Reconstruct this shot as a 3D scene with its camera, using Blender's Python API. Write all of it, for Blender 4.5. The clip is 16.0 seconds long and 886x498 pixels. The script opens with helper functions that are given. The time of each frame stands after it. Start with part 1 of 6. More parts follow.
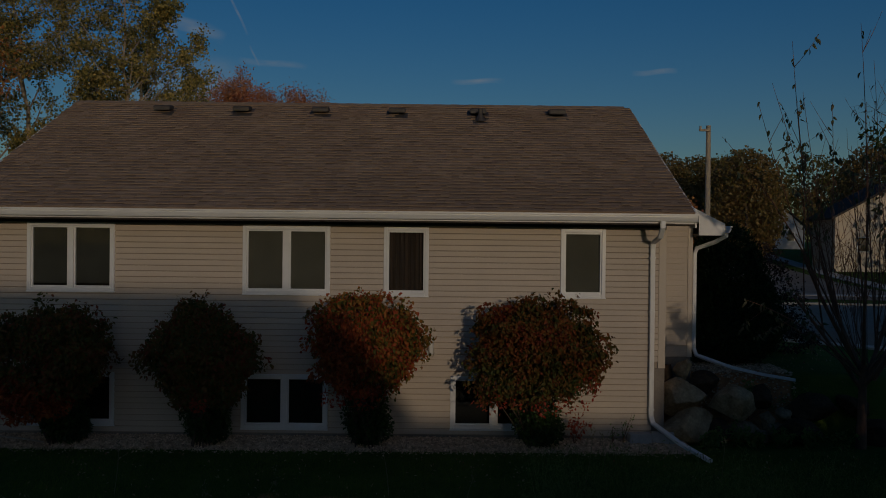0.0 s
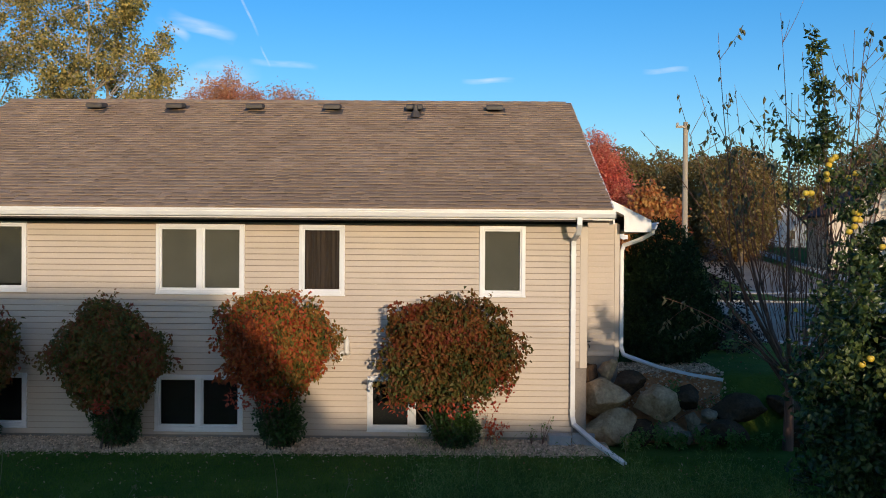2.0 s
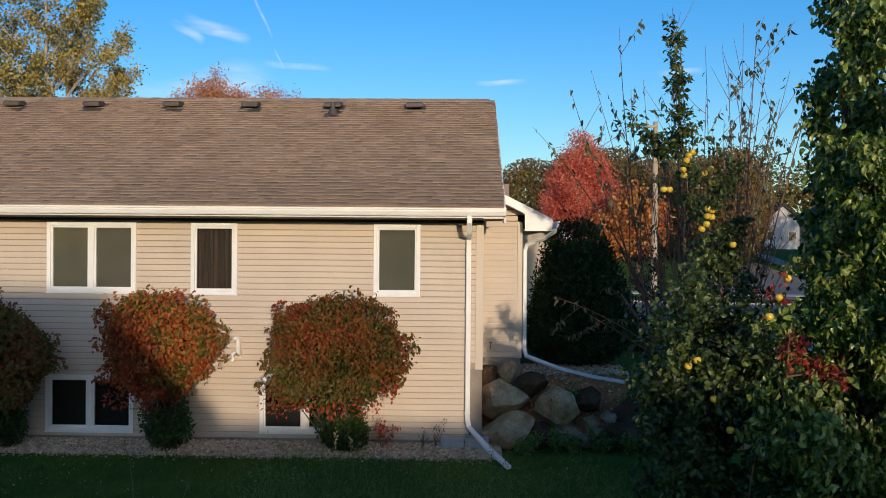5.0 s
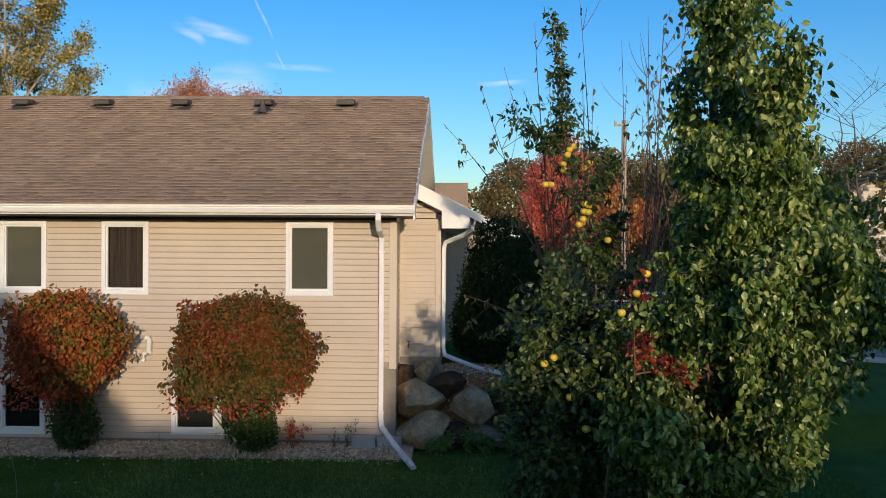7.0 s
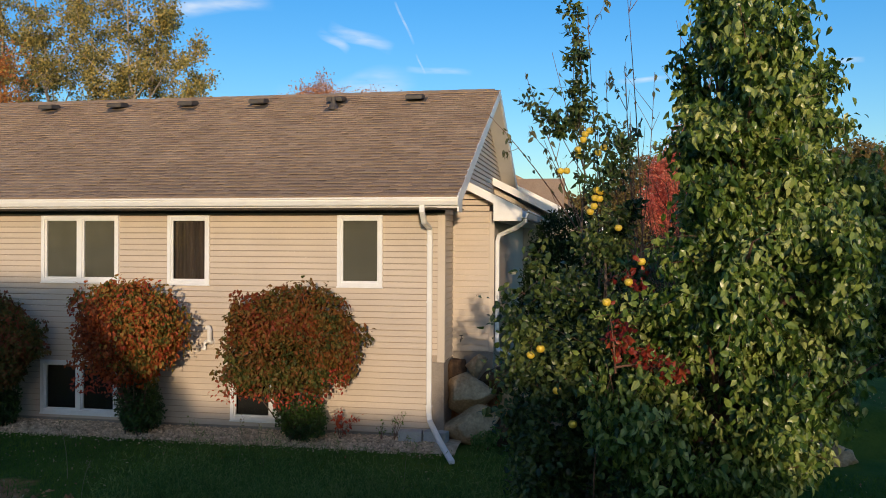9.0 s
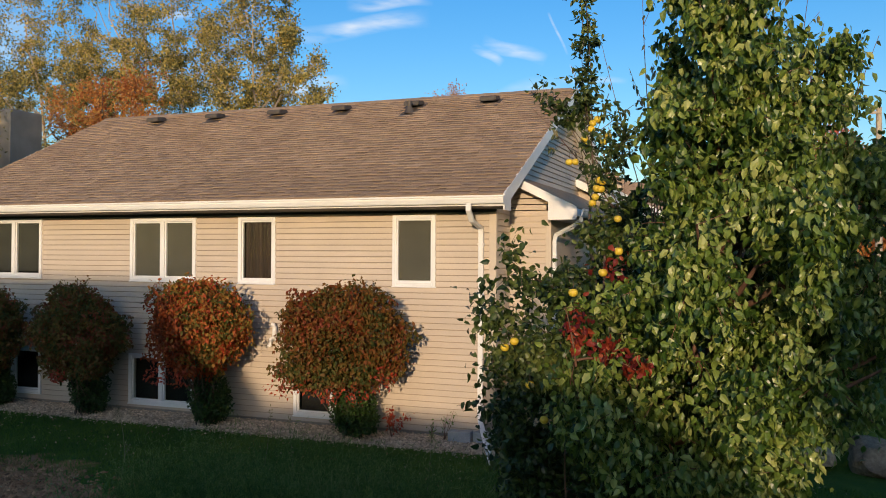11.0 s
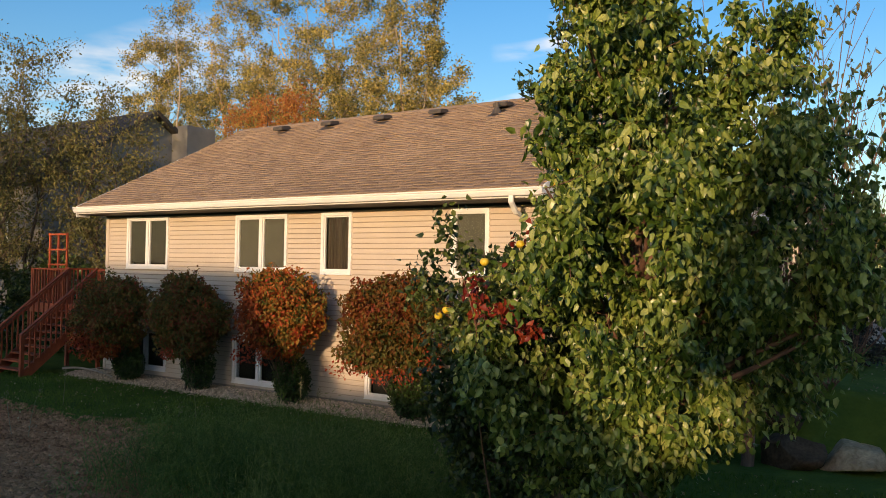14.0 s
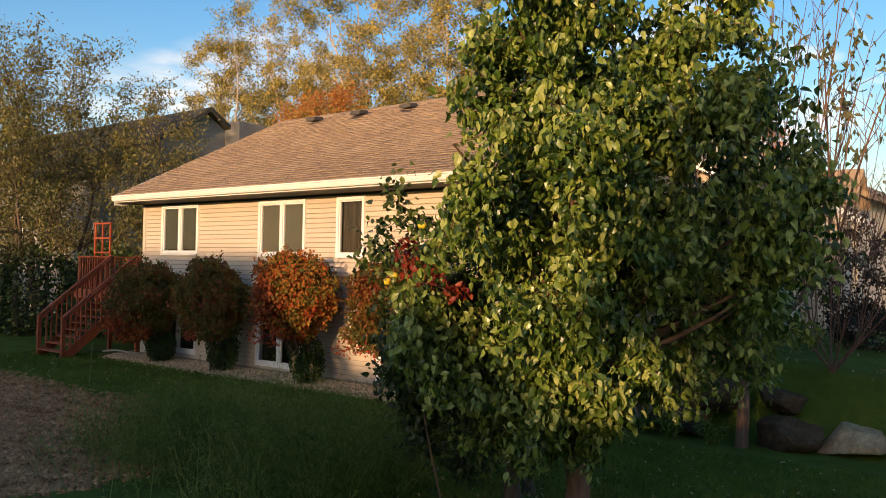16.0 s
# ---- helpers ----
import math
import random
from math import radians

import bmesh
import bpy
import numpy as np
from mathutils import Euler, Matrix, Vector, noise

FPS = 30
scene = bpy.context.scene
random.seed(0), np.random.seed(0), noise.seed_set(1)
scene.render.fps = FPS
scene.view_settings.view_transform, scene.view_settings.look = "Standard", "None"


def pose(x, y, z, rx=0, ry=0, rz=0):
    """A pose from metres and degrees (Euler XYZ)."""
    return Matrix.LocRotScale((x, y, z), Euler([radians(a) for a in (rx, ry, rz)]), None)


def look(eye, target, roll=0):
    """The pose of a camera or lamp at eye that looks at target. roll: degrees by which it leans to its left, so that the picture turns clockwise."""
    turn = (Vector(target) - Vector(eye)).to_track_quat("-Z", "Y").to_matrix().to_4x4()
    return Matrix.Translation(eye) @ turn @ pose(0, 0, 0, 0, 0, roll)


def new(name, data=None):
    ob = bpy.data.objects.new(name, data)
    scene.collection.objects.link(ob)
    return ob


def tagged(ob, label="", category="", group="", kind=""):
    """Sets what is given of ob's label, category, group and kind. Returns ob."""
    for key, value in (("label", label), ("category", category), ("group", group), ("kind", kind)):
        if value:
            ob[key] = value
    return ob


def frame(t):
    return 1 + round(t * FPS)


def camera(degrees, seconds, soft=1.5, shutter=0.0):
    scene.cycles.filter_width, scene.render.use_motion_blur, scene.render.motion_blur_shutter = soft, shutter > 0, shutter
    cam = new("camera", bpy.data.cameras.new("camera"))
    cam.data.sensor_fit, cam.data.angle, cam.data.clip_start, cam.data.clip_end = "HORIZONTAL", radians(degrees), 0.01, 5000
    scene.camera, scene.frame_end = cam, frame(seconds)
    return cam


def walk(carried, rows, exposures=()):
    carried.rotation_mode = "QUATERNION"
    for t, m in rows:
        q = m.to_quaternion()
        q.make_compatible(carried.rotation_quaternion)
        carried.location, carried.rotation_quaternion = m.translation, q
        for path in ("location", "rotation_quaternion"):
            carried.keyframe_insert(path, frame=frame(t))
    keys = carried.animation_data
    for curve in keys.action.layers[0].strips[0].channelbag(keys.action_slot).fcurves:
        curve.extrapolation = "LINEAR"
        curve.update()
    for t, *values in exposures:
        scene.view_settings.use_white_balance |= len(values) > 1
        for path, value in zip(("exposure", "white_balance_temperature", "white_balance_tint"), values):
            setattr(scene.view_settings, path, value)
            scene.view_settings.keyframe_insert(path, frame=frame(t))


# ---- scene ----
cam = camera(54.6, 16.0, soft=0.95)
PATH = [
    (0, (0.257, -0.272, 3.624), (0.267, 1.728, 3.612), 0.6),
    (0.5, (0.641, -0.263, 3.597), (0.643, 1.737, 3.585), 0.6),
    (1, (1.07, -0.234, 3.583), (1.069, 1.766, 3.57), 0.5),
    (1.5, (1.475, -0.116, 3.604), (1.465, 1.884, 3.59), 0.5),
    (2, (1.91, 0.037, 3.603), (1.893, 2.037, 3.59), 0.4),
    (2.5, (2.316, 0.163, 3.589), (2.29, 2.163, 3.577), 0.5),
    (3, (2.682, 0.317, 3.591), (2.654, 2.317, 3.581), 0.4),
    (5.5, (4.281, 0.358, 3.558), (4.23, 2.357, 3.549), 0.5),
    (6, (4.612, 0.396, 3.544), (4.563, 2.395, 3.533), 0.5),
    (6.5, (4.947, 0.469, 3.519), (4.902, 2.468, 3.511), 0.4),
    (7, (5.445, 0.559, 3.524), (5.391, 2.559, 3.517), 0.3),
    (7.5, (5.828, 0.617, 3.512), (5.723, 2.614, 3.51), 0.2),
    (8, (6.214, 0.684, 3.483), (6.021, 2.674, 3.481), 0.2),
    (8.5, (6.558, 0.798, 3.445), (6.293, 2.781, 3.441), 0.2),
    (9, (6.921, 0.907, 3.396), (6.546, 2.871, 3.389), 0.3),
    (9.5, (7.285, 1.093, 3.371), (6.822, 3.039, 3.365), 0.3),
    (12, (9.335, 1.621, 3.07), (8.472, 3.424, 3.107), 0.6),
    (12.5, (9.709, 1.745, 3.02), (8.786, 3.519, 3.063), 0.8),
    (13, (10.145, 1.871, 2.962), (9.149, 3.606, 3.008), 0.9),
    (13.5, (10.552, 1.974, 2.907), (9.49, 3.668, 2.952), 0.9),
    (14, (10.995, 2.124, 2.827), (9.865, 3.774, 2.874), 1.0),
    (14.5, (11.409, 2.343, 2.725), (10.225, 3.954, 2.776), 1.1),
    (15, (11.792, 2.543, 2.639), (10.564, 4.121, 2.685), 1.1),
    (15.5, (11.992, 2.699, 2.57), (10.742, 4.26, 2.611), 1.0),
    (16, (12.031, 2.831, 2.512), (10.761, 4.375, 2.557), 1.1),
]
walk_rows = [(t, look(eye, target, roll)) for t, eye, target, roll in PATH]
walk(cam, walk_rows, exposures=[(0.0, -2.4, 6500, 10), (0.2, -1.15, 6500, 10), (0.5, -0.1, 6500, 10), (0.8, 0.12, 6500, 10), (6.5, 0.12, 6500, 10), (9.0, 0.14, 6900, 11), (12.5, 0.32, 7900, 15), (14.5, 0.53, 9300, 20), (16.0, 0.72, 10200, 23)])

# ---- world and sun ----
SUN_EL, SUN_AZ = 7.5, 13.5
world = bpy.data.worlds.new("sky")
scene.world = world
world.use_nodes = True
wn = world.node_tree.nodes
sky = wn.new("ShaderNodeTexSky")
sky.sky_type = "NISHITA"
sky.sun_disc = False
sky.sun_elevation = radians(SUN_EL)
sky.sun_rotation = radians(180 - SUN_AZ)
sky.air_density, sky.dust_density, sky.ozone_density = 1.0, 1.0, 3.0
wn["Background"].inputs["Strength"].default_value = 0.23
rich = wn.new("ShaderNodeHueSaturation")
rich.inputs["Saturation"].default_value = 1.3
rich.inputs["Hue"].default_value = 0.51
world.node_tree.links.new(sky.outputs[0], rich.inputs["Color"])
world.node_tree.links.new(rich.outputs[0], wn["Background"].inputs["Color"])
sun = new("sun", bpy.data.lights.new("sun", "SUN"))
sun.data.energy, sun.data.angle, sun.data.color = 2.7, radians(0.8), (1.0, 0.80, 0.585)
se, sa = radians(SUN_EL), radians(SUN_AZ)
sun.matrix_world = look((40 * math.sin(sa) * math.cos(se), -40 * math.cos(sa) * math.cos(se), 40 * math.sin(se)), (0, 0, 0))


# ---- materials ----
def tree_of(m):
    m.use_nodes = True
    return m.node_tree, m.node_tree.nodes["Principled BSDF"]


def mat(name, c1, c2, scale=3.0, rough=0.6, bump=0.0, bscale=60.0, metal=0.0, vary=0.0, fine=0.25, stretch=(1, 1, 1), spec=0.5):
    """Two-scale noise between two colours, with fine grain, relief and a variation from piece to piece."""
    m = bpy.data.materials.new(name)
    nt, b = tree_of(m)
    n, l = nt.nodes, nt.links
    tc = n.new("ShaderNodeTexCoord")
    mp = n.new("ShaderNodeMapping")
    mp.inputs["Scale"].default_value = stretch
    l.new(tc.outputs["Object"], mp.inputs["Vector"])
    big = n.new("ShaderNodeTexNoise")
    big.inputs["Scale"].default_value, big.inputs["Detail"].default_value, big.inputs["Roughness"].default_value = scale, 6, 0.6
    l.new(mp.outputs[0], big.inputs["Vector"])
    ramp = n.new("ShaderNodeValToRGB")
    ramp.color_ramp.elements[0].position, ramp.color_ramp.elements[1].position = 0.32, 0.68
    ramp.color_ramp.elements[0].color, ramp.color_ramp.elements[1].color = (*c1, 1), (*c2, 1)
    l.new(big.outputs["Fac"], ramp.inputs["Fac"])
    small = n.new("ShaderNodeTexNoise")
    small.inputs["Scale"].default_value, small.inputs["Detail"].default_value = bscale, 4
    l.new(mp.outputs[0], small.inputs["Vector"])
    val = n.new("ShaderNodeMath")
    val.operation = "MULTIPLY_ADD"
    val.inputs[1].default_value, val.inputs[2].default_value = fine * 2, 1 - fine
    l.new(small.outputs["Fac"], val.inputs[0])
    last = val
    if vary:
        oi, gi = n.new("ShaderNodeObjectInfo"), n.new("ShaderNodeNewGeometry")
        add, fr, mu, tot = (n.new("ShaderNodeMath") for _ in range(4))
        add.operation, fr.operation, mu.operation, tot.operation = "ADD", "FRACT", "MULTIPLY_ADD", "MULTIPLY"
        l.new(oi.outputs["Random"], add.inputs[0])
        l.new(gi.outputs["Random Per Island"], add.inputs[1])
        l.new(add.outputs[0], fr.inputs[0])
        l.new(fr.outputs[0], mu.inputs[0])
        mu.inputs[1].default_value, mu.inputs[2].default_value = 2 * vary, 1 - vary
        l.new(mu.outputs[0], tot.inputs[0])
        l.new(val.outputs[0], tot.inputs[1])
        last = tot
    mix = n.new("ShaderNodeVectorMath")
    mix.operation = "SCALE"
    l.new(ramp.outputs["Color"], mix.inputs[0])
    l.new(last.outputs[0], mix.inputs["Scale"])
    l.new(mix.outputs[0], b.inputs["Base Color"])
    b.inputs["Roughness"].default_value, b.inputs["Metallic"].default_value = rough, metal
    b.inputs["Specular IOR Level"].default_value = spec
    if bump:
        bp = n.new("ShaderNodeBump")
        bp.inputs["Strength"].default_value, bp.inputs["Distance"].default_value = bump, 0.02
        l.new(small.outputs["Fac"], bp.inputs["Height"])
        l.new(bp.outputs[0], b.inputs["Normal"])
    return m


def leaf_mat(name, colours, patch=1.0, mix=0.5, thin=0.3, rough=0.45, spec=0.4):
    """Leaves: a colour for each leaf out of a row of colours, shifted in patches, partly letting light through."""
    m = bpy.data.materials.new(name)
    nt, b = tree_of(m)
    n, l = nt.nodes, nt.links
    gi, tc, nz = n.new("ShaderNodeNewGeometry"), n.new("ShaderNodeTexCoord"), n.new("ShaderNodeTexNoise")
    nz.inputs["Scale"].default_value, nz.inputs["Detail"].default_value = patch, 2
    l.new(tc.outputs["Object"], nz.inputs["Vector"])
    con = n.new("ShaderNodeMapRange")
    con.inputs[1].default_value, con.inputs[2].default_value = 0.3, 0.7
    l.new(nz.outputs["Fac"], con.inputs[0])
    mx = n.new("ShaderNodeMix")
    mx.inputs["Factor"].default_value = mix
    l.new(gi.outputs["Random Per Island"], mx.inputs["A"])
    l.new(con.outputs[0], mx.inputs["B"])
    ramp = n.new("ShaderNodeValToRGB")
    e = ramp.color_ramp.elements
    while len(e) < len(colours):
        e.new(0.5)
    for i, c in enumerate(colours):
        e[i].position = 0.15 + 0.7 * i / (len(colours) - 1)
        e[i].color = (*c, 1)
    l.new(mx.outputs["Result"], ramp.inputs["Fac"])
    l.new(ramp.outputs[0], b.inputs["Base Color"])
    b.inputs["Roughness"].default_value = rough
    b.inputs["Specular IOR Level"].default_value = spec
    tr, sh = n.new("ShaderNodeBsdfTranslucent"), n.new("ShaderNodeMixShader")
    l.new(ramp.outputs[0], tr.inputs["Color"])
    sh.inputs[0].default_value = thin
    l.new(b.outputs[0], sh.inputs[1])
    l.new(tr.outputs[0], sh.inputs[2])
    l.new(sh.outputs[0], n["Material Output"].inputs["Surface"])
    return m


def glass_mat():
    m = bpy.data.materials.new("window_glass")
    nt, b = tree_of(m)
    n, l = nt.nodes, nt.links
    fr, gl, tp, sh = n.new("ShaderNodeLayerWeight"), n.new("ShaderNodeBsdfGlossy"), n.new("ShaderNodeBsdfTransparent"), n.new("ShaderNodeMixShader")
    fr.inputs["Blend"].default_value = 0.5
    pw, ml = n.new("ShaderNodeMath"), n.new("ShaderNodeMath")
    pw.operation, ml.operation = "POWER", "MULTIPLY_ADD"
    pw.inputs[1].default_value, ml.inputs[1].default_value, ml.inputs[2].default_value = 5, 0.9, 0.01
    l.new(fr.outputs["Facing"], pw.inputs[0])
    l.new(pw.outputs[0], ml.inputs[0])
    gl.inputs["Roughness"].default_value = 0.03
    tp.inputs["Color"].default_value = (0.88, 0.9, 0.88, 1)
    l.new(ml.outputs[0], sh.inputs[0])
    l.new(tp.outputs[0], sh.inputs[1])
    l.new(gl.outputs[0], sh.inputs[2])
    l.new(sh.outputs[0], n["Material Output"].inputs["Surface"])
    return m


SIDING = mat("vinyl_siding", (0.52, 0.435, 0.345), (0.58, 0.485, 0.385), 1.2, 0.55, 0.05, 30, vary=0.03, fine=0.06)
SIDING_POST = mat("vinyl_corner", (0.55, 0.465, 0.37), (0.59, 0.50, 0.40), 2, 0.5, fine=0.05)
# shade of the siding's lap grooves, put into the wall core's colour
LAP_SHADE = mat("wall_core_lap_shade", (0.34, 0.28, 0.22), (0.40, 0.33, 0.26), 2, 0.9, fine=0.1)
WHITE = mat("white_aluminium", (0.74, 0.73, 0.70), (0.82, 0.81, 0.78), 2.5, 0.4, fine=0.06)
WHITE_SOFFIT = mat("white_soffit", (0.62, 0.60, 0.56), (0.68, 0.66, 0.62), 2, 0.6, fine=0.08)
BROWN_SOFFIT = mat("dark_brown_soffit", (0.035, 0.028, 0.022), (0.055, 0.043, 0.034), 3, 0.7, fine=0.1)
VINYL = mat("white_window_vinyl", (0.76, 0.76, 0.75), (0.82, 0.82, 0.81), 4, 0.35, fine=0.04)
SHINGLE = mat("asphalt_shingle", (0.355, 0.246, 0.167), (0.425, 0.305, 0.212), 1.2, 0.95, 0.7, 120, vary=0.12, fine=0.5, spec=0.2)
# dark granules that also put the shadow line below each butt into colour
SHADOW_BAND = mat("granule_shadow_band", (0.19, 0.128, 0.088), (0.26, 0.18, 0.125), 1.2, 0.95, 0.7, 120, vary=0.25, fine=0.5, spec=0.2)
SHINGLE_GREY = mat("grey_shingle", (0.045, 0.042, 0.04), (0.08, 0.075, 0.07), 1.5, 0.95, 0.5, 90, vary=0.12, fine=0.3, spec=0.2)
VENT = mat("vent_plastic", (0.06, 0.05, 0.042), (0.09, 0.075, 0.065), 6, 0.6, fine=0.15)
CONCRETE = mat("concrete", (0.22, 0.185, 0.15), (0.31, 0.265, 0.215), 2.5, 0.9, 0.4, 50, fine=0.2)
BLOCK = mat("concrete_block", (0.36, 0.35, 0.33), (0.48, 0.46, 0.43), 8, 0.92, 0.5, 70, fine=0.25)
GLASS = glass_mat()
SHADE = mat("window_shade", (0.095, 0.09, 0.072), (0.125, 0.118, 0.095), 3, 0.9, 0.1, 200, fine=0.1)
SHADE_DARK = mat("dark_window_shade", (0.04, 0.042, 0.038), (0.06, 0.06, 0.053), 3, 0.9, 0.1, 200, fine=0.1)
# near-black colour stands in for the darkness of unlit rooms
ROOM_DARK = mat("unlit_room_dark", (0.012, 0.012, 0.013), (0.02, 0.019, 0.018), 2, 0.9, fine=0.2)
CURTAIN = mat("dark_curtain", (0.03, 0.022, 0.018), (0.09, 0.06, 0.045), 5, 0.9, fine=0.2, stretch=(6, 6, 0.2))
GRAVEL = mat("river_gravel", (0.38, 0.25, 0.15), (0.68, 0.50, 0.34), 9, 0.85, 0.2, 60, vary=0.45, fine=0.2)
BARK = mat("bark", (0.075, 0.05, 0.036), (0.16, 0.115, 0.085), 5, 0.95, 0.8, 40, fine=0.35, stretch=(3, 3, 0.6))
BARK_RED = mat("young_bark", (0.12, 0.055, 0.035), (0.23, 0.12, 0.075), 6, 0.85, 0.5, 50, fine=0.3, stretch=(3, 3, 0.6))
BARK_PALE = mat("birch_bark", (0.34, 0.26, 0.19), (0.52, 0.43, 0.33), 4, 0.85, 0.5, 30, fine=0.35, stretch=(1, 1, 2))
ROCK_TAN = mat("tan_granite", (0.31, 0.20, 0.105), (0.57, 0.41, 0.25), 4.2, 0.95, 0.9, 22, fine=0.5, spec=0.1)
ROCK_GREY = mat("grey_granite", (0.16, 0.11, 0.07), (0.36, 0.26, 0.17), 3.4, 0.95, 0.9, 24, fine=0.5, spec=0.1)
ROCK_DARK = mat("dark_basalt", (0.055, 0.032, 0.018), (0.115, 0.072, 0.044), 3.0, 0.95, 0.8, 24, fine=0.45, spec=0.1)
REDWOOD = mat("red_stained_wood", (0.27, 0.04, 0.014), (0.42, 0.085, 0.028), 4, 0.6, 0.3, 40, vary=0.15, fine=0.25, stretch=(1, 1, 0.4))
POLE = mat("weathered_pole", (0.34, 0.28, 0.21), (0.46, 0.39, 0.31), 4, 0.9, 0.5, 30, fine=0.3, stretch=(4, 4, 0.3))
GREY_LIGHT = mat("grey_chase_siding", (0.20, 0.195, 0.185), (0.27, 0.262, 0.25), 1, 0.8, fine=0.15)
CREAM_SIDE = mat("cream_siding", (0.60, 0.50, 0.39), (0.66, 0.56, 0.44), 1, 0.7, fine=0.06)
PALE_SIDE = mat("pale_siding", (0.42, 0.43, 0.45), (0.50, 0.51, 0.53), 1, 0.7, fine=0.06)
ASPHALT = mat("asphalt", (0.22, 0.17, 0.125), (0.28, 0.22, 0.165), 0.5, 0.95, 0.3, 40, fine=0.15)
PAVING = mat("pale_concrete", (0.42, 0.38, 0.33), (0.50, 0.46, 0.40), 0.8, 0.9, 0.2, 30, fine=0.12)
CAR_WHITE = mat("white_car_paint", (0.70, 0.70, 0.71), (0.74, 0.74, 0.75), 1, 0.25, fine=0.02)
CAR_DARK = mat("black_trim", (0.012, 0.012, 0.013), (0.02, 0.02, 0.022), 3, 0.3, fine=0.1)
APPLE = mat("yellow_apple_skin", (0.62, 0.40, 0.03), (0.75, 0.56, 0.08), 18, 0.4, fine=0.15, vary=0.1)
PVC = mat("white_pvc", (0.80, 0.78, 0.73), (0.86, 0.84, 0.80), 6, 0.4, fine=0.06)
SOIL = mat("garden_soil", (0.24, 0.10, 0.045), (0.50, 0.25, 0.125), 2.5, 0.98, 0.9, 22, fine=0.4, vary=0.4, spec=0.1)
STALK = mat("dry_stalk", (0.13, 0.13, 0.06), (0.25, 0.22, 0.12), 8, 0.9, fine=0.2)

PEAR_LEAF = leaf_mat("pear_leaf", [(0.02, 0.048, 0.009), (0.056, 0.11, 0.017), (0.13, 0.195, 0.036), (0.235, 0.30, 0.066), (0.40, 0.43, 0.14)], 1.6, 0.35, 0.22, 0.32, 0.45)
APPLE_LEAF = leaf_mat("apple_leaf", [(0.015, 0.032, 0.010), (0.03, 0.056, 0.014), (0.06, 0.095, 0.024), (0.15, 0.18, 0.05)], 1.5, 0.4, 0.2, 0.4)
SPARSE_LEAF = leaf_mat("sparse_leaf", [(0.05, 0.07, 0.03), (0.10, 0.115, 0.05), (0.20, 0.18, 0.09)], 1.0, 0.4, 0.25)
VINE_LEAF = leaf_mat("red_vine_leaf", [(0.11, 0.011, 0.011), (0.23, 0.026, 0.018), (0.36, 0.07, 0.028)], 3.0, 0.3, 0.3)
BUSH_DARK = leaf_mat("burning_bush_dark_leaf", [(0.05, 0.065, 0.018), (0.10, 0.10, 0.024), (0.155, 0.105, 0.028), (0.19, 0.085, 0.03), (0.24, 0.06, 0.03)], 2.6, 0.45, 0.2, 0.55, 0.2)
BUSH_RED = leaf_mat("burning_bush_orange_leaf", [(0.07, 0.085, 0.02), (0.17, 0.135, 0.03), (0.33, 0.16, 0.036), (0.42, 0.11, 0.032), (0.40, 0.055, 0.028)], 2.6, 0.45, 0.25, 0.55, 0.2)
BUSH_MIX = leaf_mat("burning_bush_mixed_leaf", [(0.04, 0.05, 0.012), (0.085, 0.075, 0.018), (0.16, 0.085, 0.02), (0.20, 0.07, 0.02), (0.20, 0.04, 0.018)], 1.7, 0.5, 0.22, 0.55, 0.2)
BUSH_CRIMSON = leaf_mat("burning_bush_crimson_leaf", [(0.13, 0.045, 0.018), (0.26, 0.055, 0.02), (0.40, 0.085, 0.026), (0.30, 0.13, 0.03)], 2.6, 0.45, 0.22, 0.55, 0.2)
BUSH_BASE = leaf_mat("low_green_leaf", [(0.016, 0.04, 0.01), (0.03, 0.07, 0.014), (0.06, 0.11, 0.02)], 3, 0.4, 0.2)
RED_TIP = leaf_mat("scarlet_leaf", [(0.32, 0.035, 0.018), (0.48, 0.085, 0.032)], 3, 0.3, 0.3)
GOLD_LEAF = leaf_mat("gold_leaf", [(0.11, 0.115, 0.045), (0.26, 0.235, 0.08), (0.48, 0.38, 0.11), (0.64, 0.48, 0.15)], 0.35, 0.3, 0.35)
OLIVE_LEAF = leaf_mat("olive_leaf", [(0.08, 0.09, 0.03), (0.16, 0.155, 0.055), (0.28, 0.23, 0.08)], 0.4, 0.4, 0.3)
MAPLE_LEAF = leaf_mat("red_maple_leaf", [(0.50, 0.09, 0.07), (0.68, 0.17, 0.12), (0.72, 0.32, 0.20)], 0.5, 0.45, 0.35)
RUSSET_LEAF = leaf_mat("russet_maple_leaf", [(0.44, 0.15, 0.08), (0.60, 0.26, 0.13), (0.66, 0.40, 0.22)], 0.5, 0.45, 0.35)
ORANGE_LEAF = leaf_mat("orange_leaf", [(0.36, 0.10, 0.045), (0.52, 0.19, 0.06), (0.56, 0.31, 0.09)], 0.5, 0.45, 0.35)
BROWN_LEAF = leaf_mat("brown_leaf", [(0.12, 0.11, 0.035), (0.21, 0.15, 0.05), (0.30, 0.19, 0.07)], 0.3, 0.45, 0.3)
RUST_LEAF = leaf_mat("rust_leaf", [(0.16, 0.085, 0.03), (0.27, 0.135, 0.045), (0.36, 0.20, 0.07)], 0.3, 0.45, 0.3)
MAROON_LEAF = leaf_mat("maroon_leaf", [(0.02, 0.022, 0.012), (0.04, 0.025, 0.018), (0.07, 0.03, 0.022)], 1.5, 0.4, 0.15)
YEW_LEAF = leaf_mat("evergreen_needles", [(0.011, 0.028, 0.008), (0.022, 0.048, 0.012), (0.045, 0.08, 0.02)], 2.0, 0.4, 0.1, 0.85)
